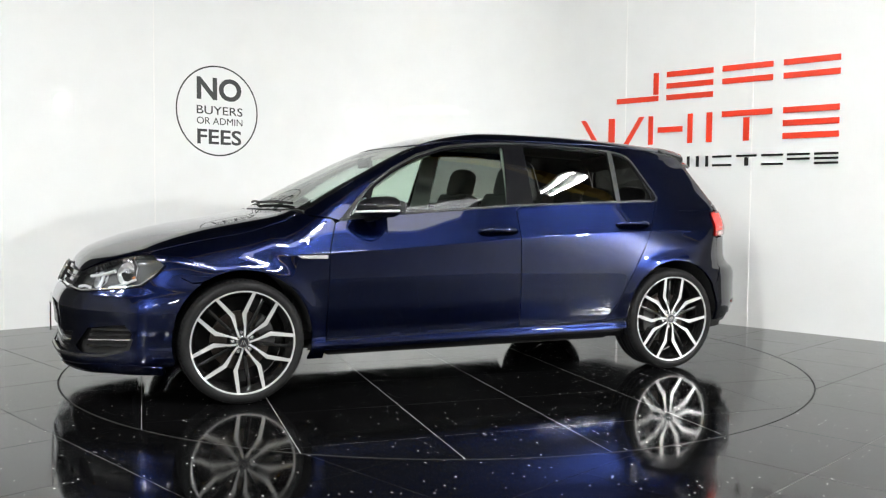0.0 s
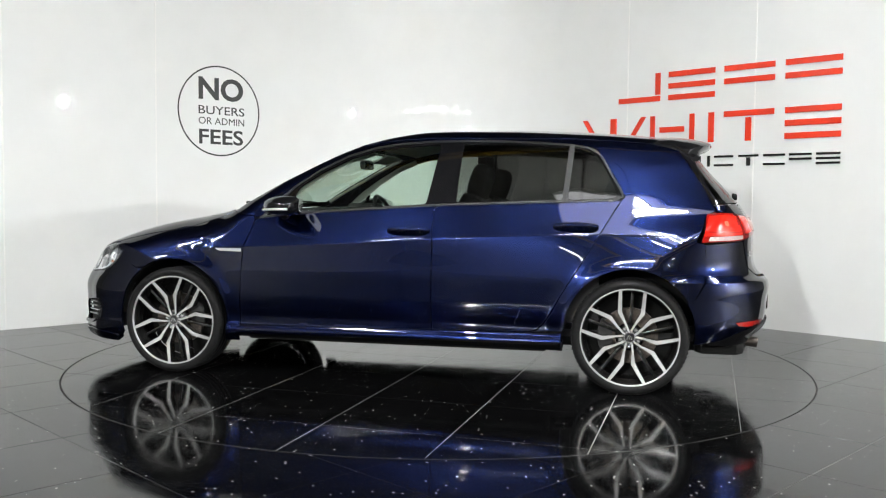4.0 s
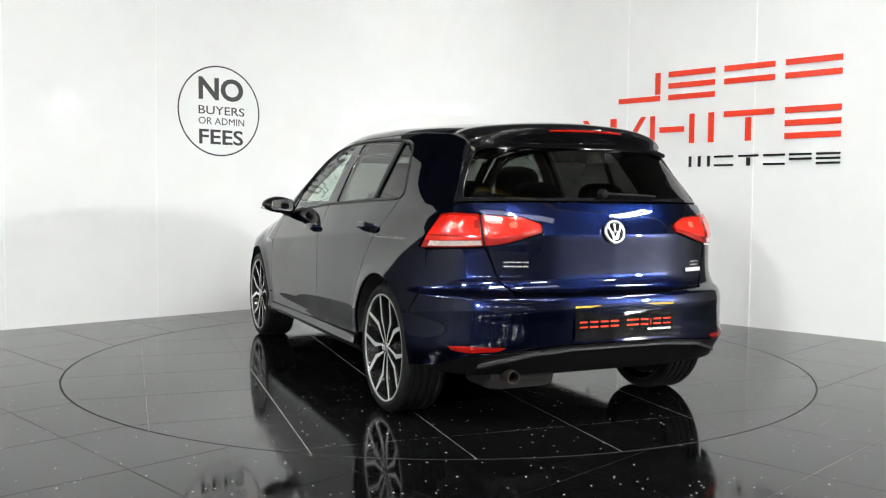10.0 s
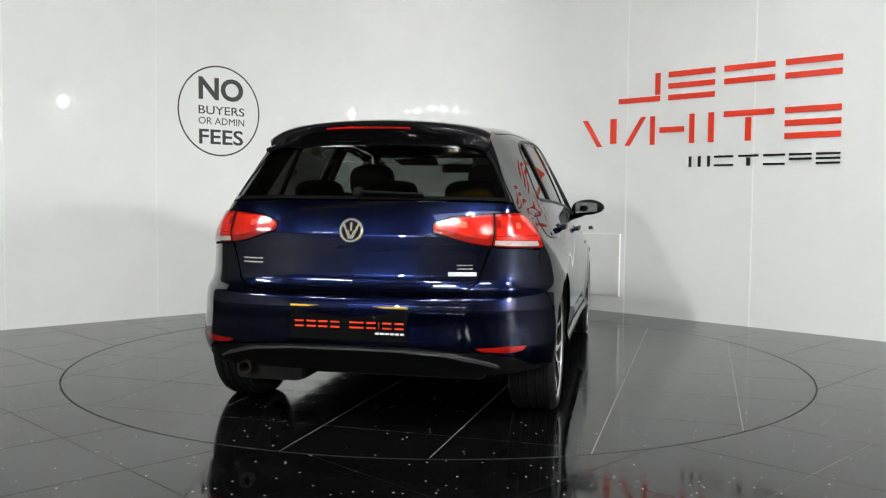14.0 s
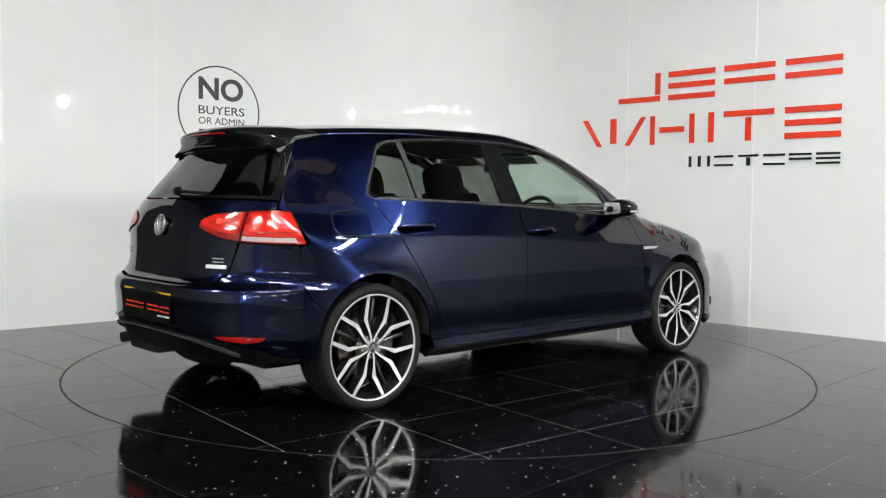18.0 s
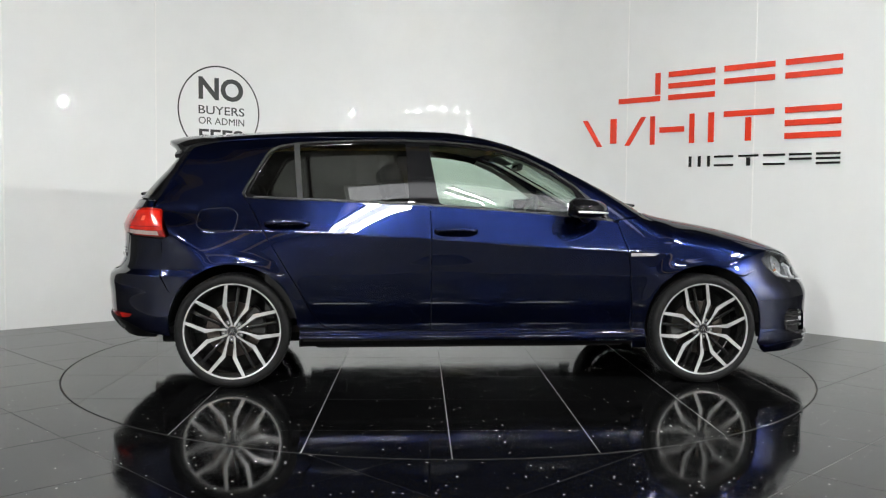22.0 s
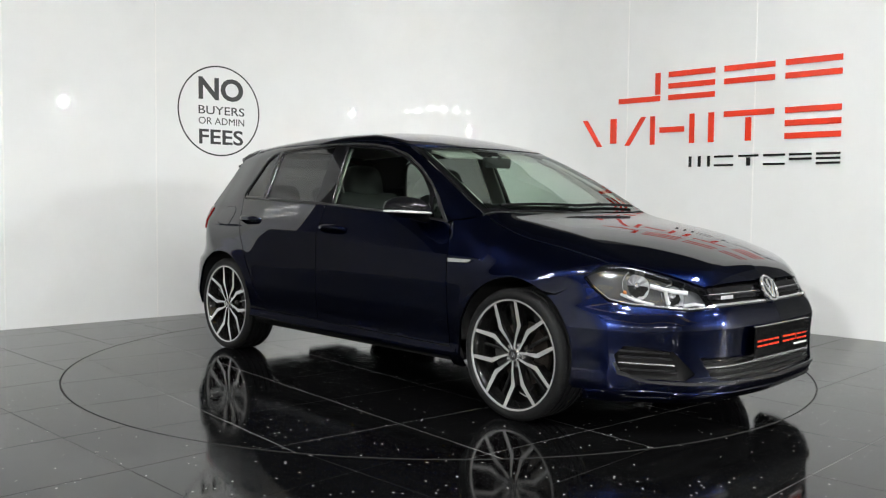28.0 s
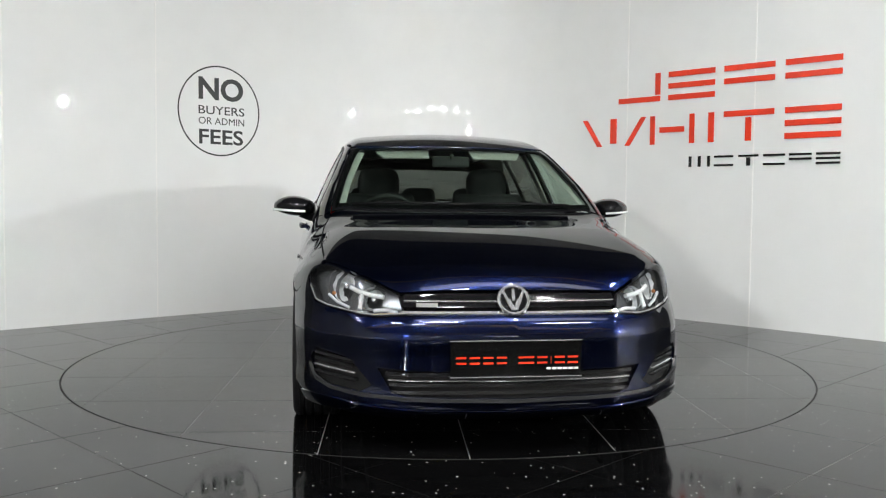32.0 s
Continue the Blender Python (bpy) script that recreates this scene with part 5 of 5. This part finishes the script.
    for k in range(3):
        for dz in (-0.008, 0.008):
            bar(-0.475 - k * 0.028, 0.738 + dz, 0.022, 0.006, CHROME, "chrome badge bar")
    bar(-0.490, 0.708, 0.125, 0.018, PALELENS, "silver badge bar")
    # rear wiper
    bm = bmesh.new()
    pts = []
    for y in np.linspace(0.0, -0.30, 9):
        q = on_skin("tail", [flat("tail", (-1.9, float(y), 1.048 + 0.012 * y))])[0]
        nn = skin_normal(q[None])[0]
        pts.append(Vector(q) + Vector(nn) * (0.022 - 0.012 * abs(y) / 0.3))
    tube_along(bm, pts, 0.009, 6)
    smooth(part("rear_wiper", bm, TRIM, hatch, "black rear wiper"))
    bm = lathe([(0.0, 0.03), (0.018, 0.028), (0.024, 0.01), (0.024, 0.0)], 14, "Z")
    ob = smooth(part("wiper_boss", bm, TRIM, hatch))
    ob.matrix_local = Matrix.Translation(pts[0] + Vector((0.015, 0, 0))) @ Matrix.Rotation(-math.pi / 2, 4, "Y")
    # exhaust
    for y in (0.505,):
        bm = lathe([(0.026, 0.0), (0.026, 0.20), (0.029, 0.20), (0.029, 0.0)], 20, "Z", True)
        ob = smooth(part("exhaust_pipe", bm, DISC, car, "steel exhaust tailpipe"))
        ob.matrix_local = Matrix.Translation((-2.005, y, 0.262)) @ Matrix.Rotation(radians(84), 4, "Y")
        bm = bmesh.new()
        add_box(bm, (0.28, 0.34, 0.14), (-1.80, 0.42, 0.26), None, 0.05)
        part("silencer", bm, LINER, car, "dull dark silencer")
    back = sym([(-2.0, 0.0, 1.0), (-1.8, 0.6, 0.98), (-1.70, 0.80, 0.80), (-1.66, 0.86, 0.56), (-1.70, 0.86, 0.28), (-1.93, 0.7, 0.27), (-2.1, 0.0, 0.28)])
    panel("inner_shell", "tail", back, LINER, car, "dark inner shell", step=0.06, off=-0.04, depth=0)


def rounded3(poly, r):
    """Rounds the corners of an outline of (x, y, z) points."""
    out = []
    n = len(poly)
    for i in range(n):
        p, a, b = Vector(poly[i]), Vector(poly[i - 1]), Vector(poly[(i + 1) % n])
        u, v = a - p, b - p
        k = min(r, u.length * 0.4, v.length * 0.4)
        s, e = p + u.normalized() * k, p + v.normalized() * k
        for j in range(4):
            t = j / 3
            out.append(tuple(s.lerp(p, t).lerp(p.lerp(e, t), t)))
    return out


# ---- wheels ----
TYRE_R, RIM_R = 0.3105, 0.2585


def wheel_thing(car, name_at, s, phase):
    hub = new("wheel")
    hub.parent = car
    hub.location = name_at
    hub["label"] = "black and machined silver alloy wheel with five split spokes"
    if s < 0:
        hub.rotation_euler = (0, 0, math.pi)
    tyre = new("tyre", WHEEL_MESH["tyre"])
    tyre.parent = hub
    for key in ("tread_block", "rim", "rim_lip", "disc", "brake_shield", "caliper", "hub_disc", "hub_cap", "cap_ring", "cap_stroke"):
        ob = new(key, WHEEL_MESH[key])
        ob.parent = hub
        if key == "tread_block":
            tagged(ob, kind="stuff")
        if key == "caliper":
            ob.rotation_euler = (0, radians(200 if s * name_at[0] > 0 else 0), 0)
    for i in range(5):
        for k in ("spoke_a", "spoke_b"):
            ob = new("spoke", WHEEL_MESH[k])
            ob.parent = hub
            ob.rotation_euler = (0, -radians(phase + 72 * i), 0)
        ob = new("inner_spoke", WHEEL_MESH["inner_spoke"])
        ob.parent = hub
        ob.rotation_euler = (0, -radians(phase + 72 * i), 0)
        ob = new("wheel_bolt", WHEEL_MESH["wheel_bolt"])
        ob.parent = hub
        ob.rotation_euler = (0, -radians(phase + 36 + 72 * i), 0)
    return hub


def keep_mesh(bm, mat, angle=35):
    me = bpy.data.meshes.new("wheel_piece")
    bm.to_mesh(me)
    bm.free()
    me.materials.append(mat)
    me.shade_smooth()
    me.set_sharp_from_angle(angle=radians(angle))
    return me


def make_wheel_meshes():
    out = {}
    prof = [(RIM_R - 0.010, 0.090), (RIM_R + 0.002, 0.103), (RIM_R + 0.012, 0.110), (RIM_R + 0.024, 0.1115), (TYRE_R - 0.016, 0.107), (TYRE_R - 0.006, 0.098), (TYRE_R - 0.002, 0.084)]
    face = []
    for g in (0.058, 0.020, -0.020, -0.058):
        face += [(TYRE_R, g + 0.007), (TYRE_R - 0.007, g + 0.004), (TYRE_R - 0.007, g - 0.004), (TYRE_R, g - 0.007)]
    out["tyre"] = keep_mesh(lathe(prof + face + [(r, -h) for r, h in prof[::-1]], 96), RUBBER)
    # shoulder blocks of the tread
    bm = bmesh.new()
    for i in range(78):
        a = 2 * math.pi * i / 78
        for y in (0.090, -0.090):
            add_box(bm, (0.0045, 0.022, 0.0165), ((TYRE_R - 0.0055) * math.cos(a), y, (TYRE_R - 0.0055) * math.sin(a)), Matrix.Rotation(-a, 4, "Y") @ Matrix.Rotation(0.5 if y > 0 else -0.5, 4, "Z"))
    out["tread_block"] = keep_mesh(bm, RUBBER)
    out["rim"] = keep_mesh(lathe([(RIM_R - 0.006, 0.100), (RIM_R - 0.010, 0.086), (RIM_R - 0.028, 0.060), (RIM_R - 0.040, -0.02), (RIM_R - 0.016, -0.090), (RIM_R - 0.004, -0.102), (RIM_R - 0.002, -0.09), (RIM_R - 0.03, 0.02), (RIM_R - 0.002, 0.095)], 80, closed=True), RIMBLACK)
    out["rim_lip"] = keep_mesh(lathe([(RIM_R - 0.0055, 0.099), (RIM_R - 0.005, 0.105), (RIM_R - 0.001, 0.107), (RIM_R + 0.0025, 0.1065), (RIM_R + 0.003, 0.099)], 96, closed=True), ALLOY)
    out["disc"] = keep_mesh(lathe([(0.055, 0.012), (0.150, 0.012), (0.150, -0.012), (0.055, -0.012), (0.055, 0.03), (0.0, 0.03)], 48), DISC)
    bm = bmesh.new()
    ring = [(r * math.cos(radians(t)), r * math.sin(radians(t))) for r, ts in ((0.172, range(-30, 31, 10)), (0.098, range(30, -31, -10))) for t in ts]
    prism(bm, ring, -0.035, 0.045, Matrix.Rotation(math.pi / 2, 4, "X"))
    bmesh.ops.bevel(bm, geom=bm.edges[:], offset=0.006, segments=1, affect="EDGES")
    out["caliper"] = keep_mesh(bm, CALIPER)
    out["hub_disc"] = keep_mesh(lathe([(0.0, 0.072), (0.062, 0.070), (0.075, 0.055), (0.070, 0.02), (0.0, 0.02)], 40), RIMBLACK)
    out["hub_cap"] = keep_mesh(lathe([(0.0, 0.095), (0.016, 0.0945), (0.024, 0.092), (0.024, 0.070)], 32), PIANO)
    out["cap_ring"] = keep_mesh(lathe([(0.024, 0.091), (0.0255, 0.0955), (0.030, 0.0955), (0.033, 0.090), (0.033, 0.072)], 32), CHROME)
    bm = bmesh.new()
    for ang, x, z, ln in ((0.45, -0.0085, 0.0, 0.028), (-0.45, 0.0085, 0.0, 0.028), (0.0, 0.0, -0.006, 0.014)):
        add_box(bm, (0.0042, 0.003, ln), (x, 0.0955, z), Matrix.Rotation(ang, 4, "Y"))
    out["cap_stroke"] = keep_mesh(bm, CHROME)
    out["brake_shield"] = keep_mesh(lathe([(0.04, -0.058), (0.225, -0.052), (0.228, -0.060), (0.04, -0.066)], 40, closed=True), LINER)

    def blade(sign):
        """One half of a split spoke: out from the hub, a knee, then straight to the rim. Up is +z."""
        mid = [(0.0065, 0.034), (0.027, 0.076), (0.0595, 0.131), (0.0620, 0.192), (0.0640, RIM_R - 0.010)]
        wide = [0.0052, 0.0055, 0.0112, 0.0098, 0.0082]
        face_y = [0.086, 0.088, 0.090, 0.096, 0.101]
        bm = bmesh.new()
        rows = []
        for i, ((a, z), w, fy) in enumerate(zip(mid, wide, face_y)):
            p0, p1 = mid[max(i - 1, 0)], mid[min(i + 1, 4)]
            d = Vector((p1[0] - p0[0], p1[1] - p0[1])).normalized()
            nx, nz = d.y, -d.x
            rows.append([bm.verts.new((sign * (a + nx * k * w), y, z + nz * k * w)) for k, y in ((-1, fy), (1, fy), (1.25, fy - 0.012), (1.0, fy - 0.055), (-1.0, fy - 0.055), (-1.25, fy - 0.012))])
        top = []
        for a, b in zip(rows, rows[1:]):
            for k in range(6):
                j = (k + 1) % 6
                f = bm.faces.new((a[k], a[j], b[j], b[k]))
                f.material_index = 0 if k == 0 else 1
        bm.faces.new(rows[0]).material_index = 1
        bm.faces.new(rows[-1][::-1]).material_index = 1
        bmesh.ops.recalc_face_normals(bm, faces=bm.faces)
        me = bpy.data.meshes.new("spoke")
        bm.to_mesh(me)
        bm.free()
        me.materials.append(ALLOY)
        me.materials.append(RIMBLACK)
        return me
    out["spoke_a"], out["spoke_b"] = blade(1), blade(-1)
    bm = bmesh.new()
    add_box(bm, (0.018, 0.030, 0.20), (0, 0.045, 0.165), None, 0.004)
    out["inner_spoke"] = keep_mesh(bm, RIMBLACK)
    bm = lathe([(0.0, 0.079), (0.009, 0.079), (0.010, 0.066), (0.013, 0.066), (0.013, 0.05)], 12)
    for v in bm.verts:
        v.co.z += 0.050
    out["wheel_bolt"] = keep_mesh(bm, CHROME)
    return out


# ---- mirrors, wipers, cabin ----
def build_mirror(car, s):
    """A door mirror: gloss cap, dark foot, light strip, glass."""
    bm = bmesh.new()
    bmesh.ops.create_uvsphere(bm, u_segments=32, v_segments=18, radius=1.0)
    for v in bm.verts:
        x, y, z = v.co
        fx = x * 0.150 if x > 0 else -0.078 * abs(x) ** 0.6
        taper = 1 - 0.30 * max(0, y)
        up = 0.066 if z > 0 else 0.046
        v.co = Vector((0.585 + fx * taper - 0.016 * y, s * (0.905 + y * 0.115), 0.980 + math.copysign(abs(z) ** 0.75, z) * up * (1 - 0.28 * max(0, y) ** 2) + 0.006 * y))
    shell = smooth(part("door_mirror", bm, PIANO, car, "gloss black door mirror with an indicator strip"))
    bm = bmesh.new()
    tube_along(bm, [(0.600, s * 0.870, 0.950), (0.632, s * 0.820, 0.932), (0.655, s * 0.785, 0.926)], 0.024, 8)
    smooth(part("mirror_foot", bm, TRIM, shell, "black mirror foot"))
    bm = bmesh.new()
    pts = []
    for t in np.linspace(-0.35, 1.0, 15):
        a = float(t) * math.pi / 2
        y, x = math.sin(a), math.cos(a)
        pts.append((0.587 + x * 0.150 * (1 - 0.30 * max(0, y)) - 0.016 * y, s * (0.906 + y * 0.115), 0.964 + 0.006 * y))
    pts.append((0.545, s * 1.009, 0.971))
    tube_along(bm, pts, 0.0065, 8)
    smooth(part("indicator_strip", bm, PALELENS, shell, "pale indicator strip"))
    bm = bmesh.new()
    prism(bm, rounded([(-0.082, -0.036), (0.076, -0.024), (0.068, 0.038), (-0.082, 0.048)], 0.02), 0, 0.003)
    ob = part("mirror_glass", bm, CHROME, shell, "mirror glass")
    ob.matrix_local = Matrix.Translation((0.512, s * 0.900, 0.982)) @ Matrix.Rotation(s * radians(14), 4, "Z") @ Matrix(((0, 0, -1), (s, 0, 0), (0, 1, 0))).to_4x4()


def build_wipers(car):
    for y0, y1 in ((0.55, -0.08), (-0.02, -0.60)):
        bm = bmesh.new()
        pts = []
        for t in np.linspace(0, 1, 9):
            y = y0 + (y1 - y0) * float(t)
            x = 1.055 - 0.20 * y * y - 0.015 * math.sin(3.1 * float(t))
            pts.append((x, y, hood_z(x, y) + 0.010))
        tube_along(bm, pts, 0.008, 6)
        smooth(part("wiper", bm, TRIM, car, "black windscreen wiper"))


def cushion(name, size, at, mat, parent, turn=None, label=""):
    bm = bmesh.new()
    add_box(bm, size, (0, 0, 0), None, min(size) * 0.36)
    ob = smooth(part(name, bm, mat, parent, label), 60)
    ob.matrix_local = Matrix.Translation(at) @ (turn or Matrix())
    return ob


def headrest(parent, at, size):
    bm = bmesh.new()
    bmesh.ops.create_uvsphere(bm, u_segments=20, v_segments=12, radius=1.0)
    for v in bm.verts:
        v.co = Vector([math.copysign(abs(c) ** 0.62, c) * k / 2 for c, k in zip(v.co, size)])
    ob = smooth(part("headrest", bm, FABRIC, parent), 80)
    ob.matrix_local = Matrix.Translation(at) @ Matrix.Rotation(-0.16, 4, "Y")
    return ob


def build_cabin(car):
    for y in (0.37, -0.37):
        seat = cushion("front_seat", (0.50, 0.50, 0.16), (0.02, y, 0.52), FABRIC, car, Matrix.Rotation(-0.12, 4, "Y"), "dark fabric front seat")
        cushion("seat_back", (0.13, 0.48, 0.60), (-0.30, 0, 0.30), FABRIC, seat, Matrix.Rotation(-0.24, 4, "Y"))
        headrest(seat, (-0.375, 0, 0.665), (0.13, 0.28, 0.22))
        for dy in (-0.06, 0.06):
            bm = bmesh.new()
            tube_along(bm, [(-0.36, dy, 0.50), (-0.375, dy, 0.62)], 0.006, 6)
            part("headrest_post", bm, CHROME, seat)
    bench = cushion("rear_seat", (0.48, 1.26, 0.16), (-0.82, 0, 0.53), FABRIC, car, Matrix.Rotation(-0.12, 4, "Y"), "dark fabric rear bench")
    cushion("seat_back", (0.13, 1.26, 0.52), (-0.30, 0, 0.27), FABRIC, bench, Matrix.Rotation(-0.35, 4, "Y"))
    for y in (0.40, 0.0, -0.40):
        headrest(bench, (-0.42, y, 0.575), (0.11, 0.26, 0.15))
    cushion("dashboard", (0.48, 1.34, 0.24), (0.70, 0, 0.845), CABIN, car, Matrix.Rotation(0.10, 4, "Y"), "dark dashboard")
    cushion("instrument_hood", (0.16, 0.36, 0.08), (0.52, -0.37, 0.965), CABIN, car)
    wheel = lathe([(0.185 + 0.014 * math.cos(a), 0.014 * math.sin(a)) for a in np.linspace(0, 2 * math.pi, 9)[:-1]], 36, "Z", True)
    wheel = smooth(part("steering_wheel", wheel, CABIN, car, "black steering wheel"))
    wheel.matrix_local = Matrix.Translation((0.36, -0.37, 0.885)) @ Matrix.Rotation(radians(-65), 4, "Y")
    bm = bmesh.new()
    add_box(bm, (0.10, 0.34, 0.03), (0, 0, -0.01), None, 0.01)
    add_box(bm, (0.20, 0.06, 0.02), (-0.08, 0, -0.01), None, 0.008)
    part("wheel_spokes", bm, CABIN, wheel)
    bm = bmesh.new()
    add_box(bm, (0.03, 0.22, 0.062), (0.40, 0, 1.255), Matrix.Rotation(0.10, 4, "Y"), 0.012)
    tube_along(bm, [(0.41, 0, 1.27), (0.425, 0, 1.295)], 0.010, 6)
    mirror = part("inside_mirror", bm, CABIN, car, "dark inside mirror")
    box_part("mirror_glass", (0.003, 0.20, 0.05), (0.383, 0, 1.254), CHROME, mirror, "mirror glass", Matrix.Rotation(0.10, 4, "Y"))
    cushion("parcel_shelf", (0.40, 1.16, 0.03), (-1.52, 0, 0.985), CABIN, car)
    box_part("cabin_floor", (2.7, 1.40, 0.04), (-0.35, 0, 0.30), CABIN, car)
    box_part("bulkhead", (0.05, 1.40, 0.60), (1.0, 0, 0.60), CABIN, car)
    # light headlining and pillar trims, just inside the skin
    lining = sym([(0.25, 0.0, 0), (0.20, 0.50, 0), (-0.3, 0.56, 0), (-1.1, 0.52, 0), (-1.50, 0.46, 0), (-1.52, 0.0, 0)])
    panel("headlining", "top", lining, LININGM, car, "pale grey headlining", step=0.06, off=-0.035, depth=0.01)
    for s in (1, -1):
        pillar = P2((0.70, 1.00), (0.50, 1.15), (0.32, 1.255), (0.20, 1.305), (0.22, 1.345), (0.34, 1.295), (0.50, 1.205), (0.66, 1.095), (0.77, 1.00))
        panel("pillar_trim", "side", pillar, LININGM, car, "pale grey pillar trim", side=s, step=0.05, off=-0.035, depth=0.008)
        pillar = P2((-0.20, 0.98), (-0.345, 0.98), (-0.355, 1.36), (-0.235, 1.36))
        panel("pillar_trim", "side", pillar, LININGM, car, "pale grey pillar trim", side=s, step=0.05, off=-0.035, depth=0.008)
        strip = [(0.335, s * 0.505, 0), (0.50, s * 0.548, 0), (0.70, s * 0.594, 0), (0.90, s * 0.632, 0), (0.90, s * 0.672, 0), (0.70, s * 0.632, 0), (0.50, s * 0.590, 0), (0.32, s * 0.545, 0)]
        panel("pillar_trim", "top", strip, LININGM, car, "pale grey pillar trim", step=0.04, off=-0.022, depth=0.01)
        visor = [(0.30, s * 0.12, 0), (0.29, s * 0.44, 0), (0.33, s * 0.43, 0), (0.40, s * 0.40, 0), (0.42, s * 0.13, 0)]
        panel("sun_visor", "top", visor, LININGM, car, "pale grey sun visor", step=0.04, off=-0.030, depth=0.012)
        box_part("door_card", (1.9, 0.02, 0.58), (-0.2, s * 0.77, 0.66), CABIN, car, "dark door card")
    # underbody
    bm = bmesh.new()
    add_box(bm, (3.5, 1.10, 0.10), (0.0, 0, 0.255), None, 0.02)
    add_box(bm, (1.75, 1.60, 0.10), (0.0, 0, 0.255), None, 0.02)
    add_box(bm, (0.10, 1.30, 0.08), (AXLE, 0, 0.30), None, 0.02)
    add_box(bm, (0.12, 1.30, 0.09), (-AXLE, 0, 0.28), None, 0.02)
    part("underbody", bm, LINER, car, "black underbody")


CAR_AT = Vector((0.102, -0.009, 0.0))
CAR = tagged(new("hatchback_car"), "dark metallic blue five-door hatchback on black and silver alloy wheels", "car")
WHEEL_MESH = make_wheel_meshes()
build_shell(CAR)
build_nose(CAR)
build_tail(CAR)
build_wipers(CAR)
for side in (1, -1):
    build_mirror(CAR, side)
    # wing badge
    y = float(on_skin("side", [(0.955, 0.732)])[0, 1])
    bm = bmesh.new()
    prism(bm, [(0.885, 0.722), (1.02, 0.725), (1.048, 0.740), (0.885, 0.741)], -0.002, 0.003)
    bm.transform(Matrix.Translation((0, side * (y + 0.004), 0)) @ Matrix(((1, 0, 0, 0), (0, 0, side, 0), (0, 1, 0, 0), (0, 0, 0, 1))))
    part("wing_badge", bm, ALLOY, CAR, "slim silver wing badge")
build_cabin(CAR)
for at, s, phase in (((AXLE, 0.775, HUB_Z), 1, 27), ((-AXLE, 0.75, HUB_Z), 1, 3), ((AXLE, -0.775, HUB_Z), -1, -11.5), ((-AXLE, -0.75, HUB_Z), -1, 7.5)):
    wheel_thing(CAR, at, s, phase)

# ---- what moves ----
TURNS = [(0.0, 23.1), (1.5, 9.6), (3.0, -3.8), (6.0, -29.6), (9.0, -56.8), (12.0, -84.0), (13.0, -92.97), (14.5, -106.5), (16.5, -124.1), (19.0, -146.8), (22.0, -174.0), (25.0, -200.0), (27.5, -222.0), (30.0, -244.0), (32.0, -262.2)]


def motions():
    """The turntable turns steadily, and the car on it."""
    walk(TABLE, [(t, pose(0, 0, 0, 0, 0, 180 + a)) for t, a in TURNS])
    rows = []
    for t, a in TURNS:
        m = pose(0, 0, 0, 0, 0, 180 + a)
        rows.append((t, m @ Matrix.Translation(CAR_AT)))
    walk(CAR, rows)


motions()
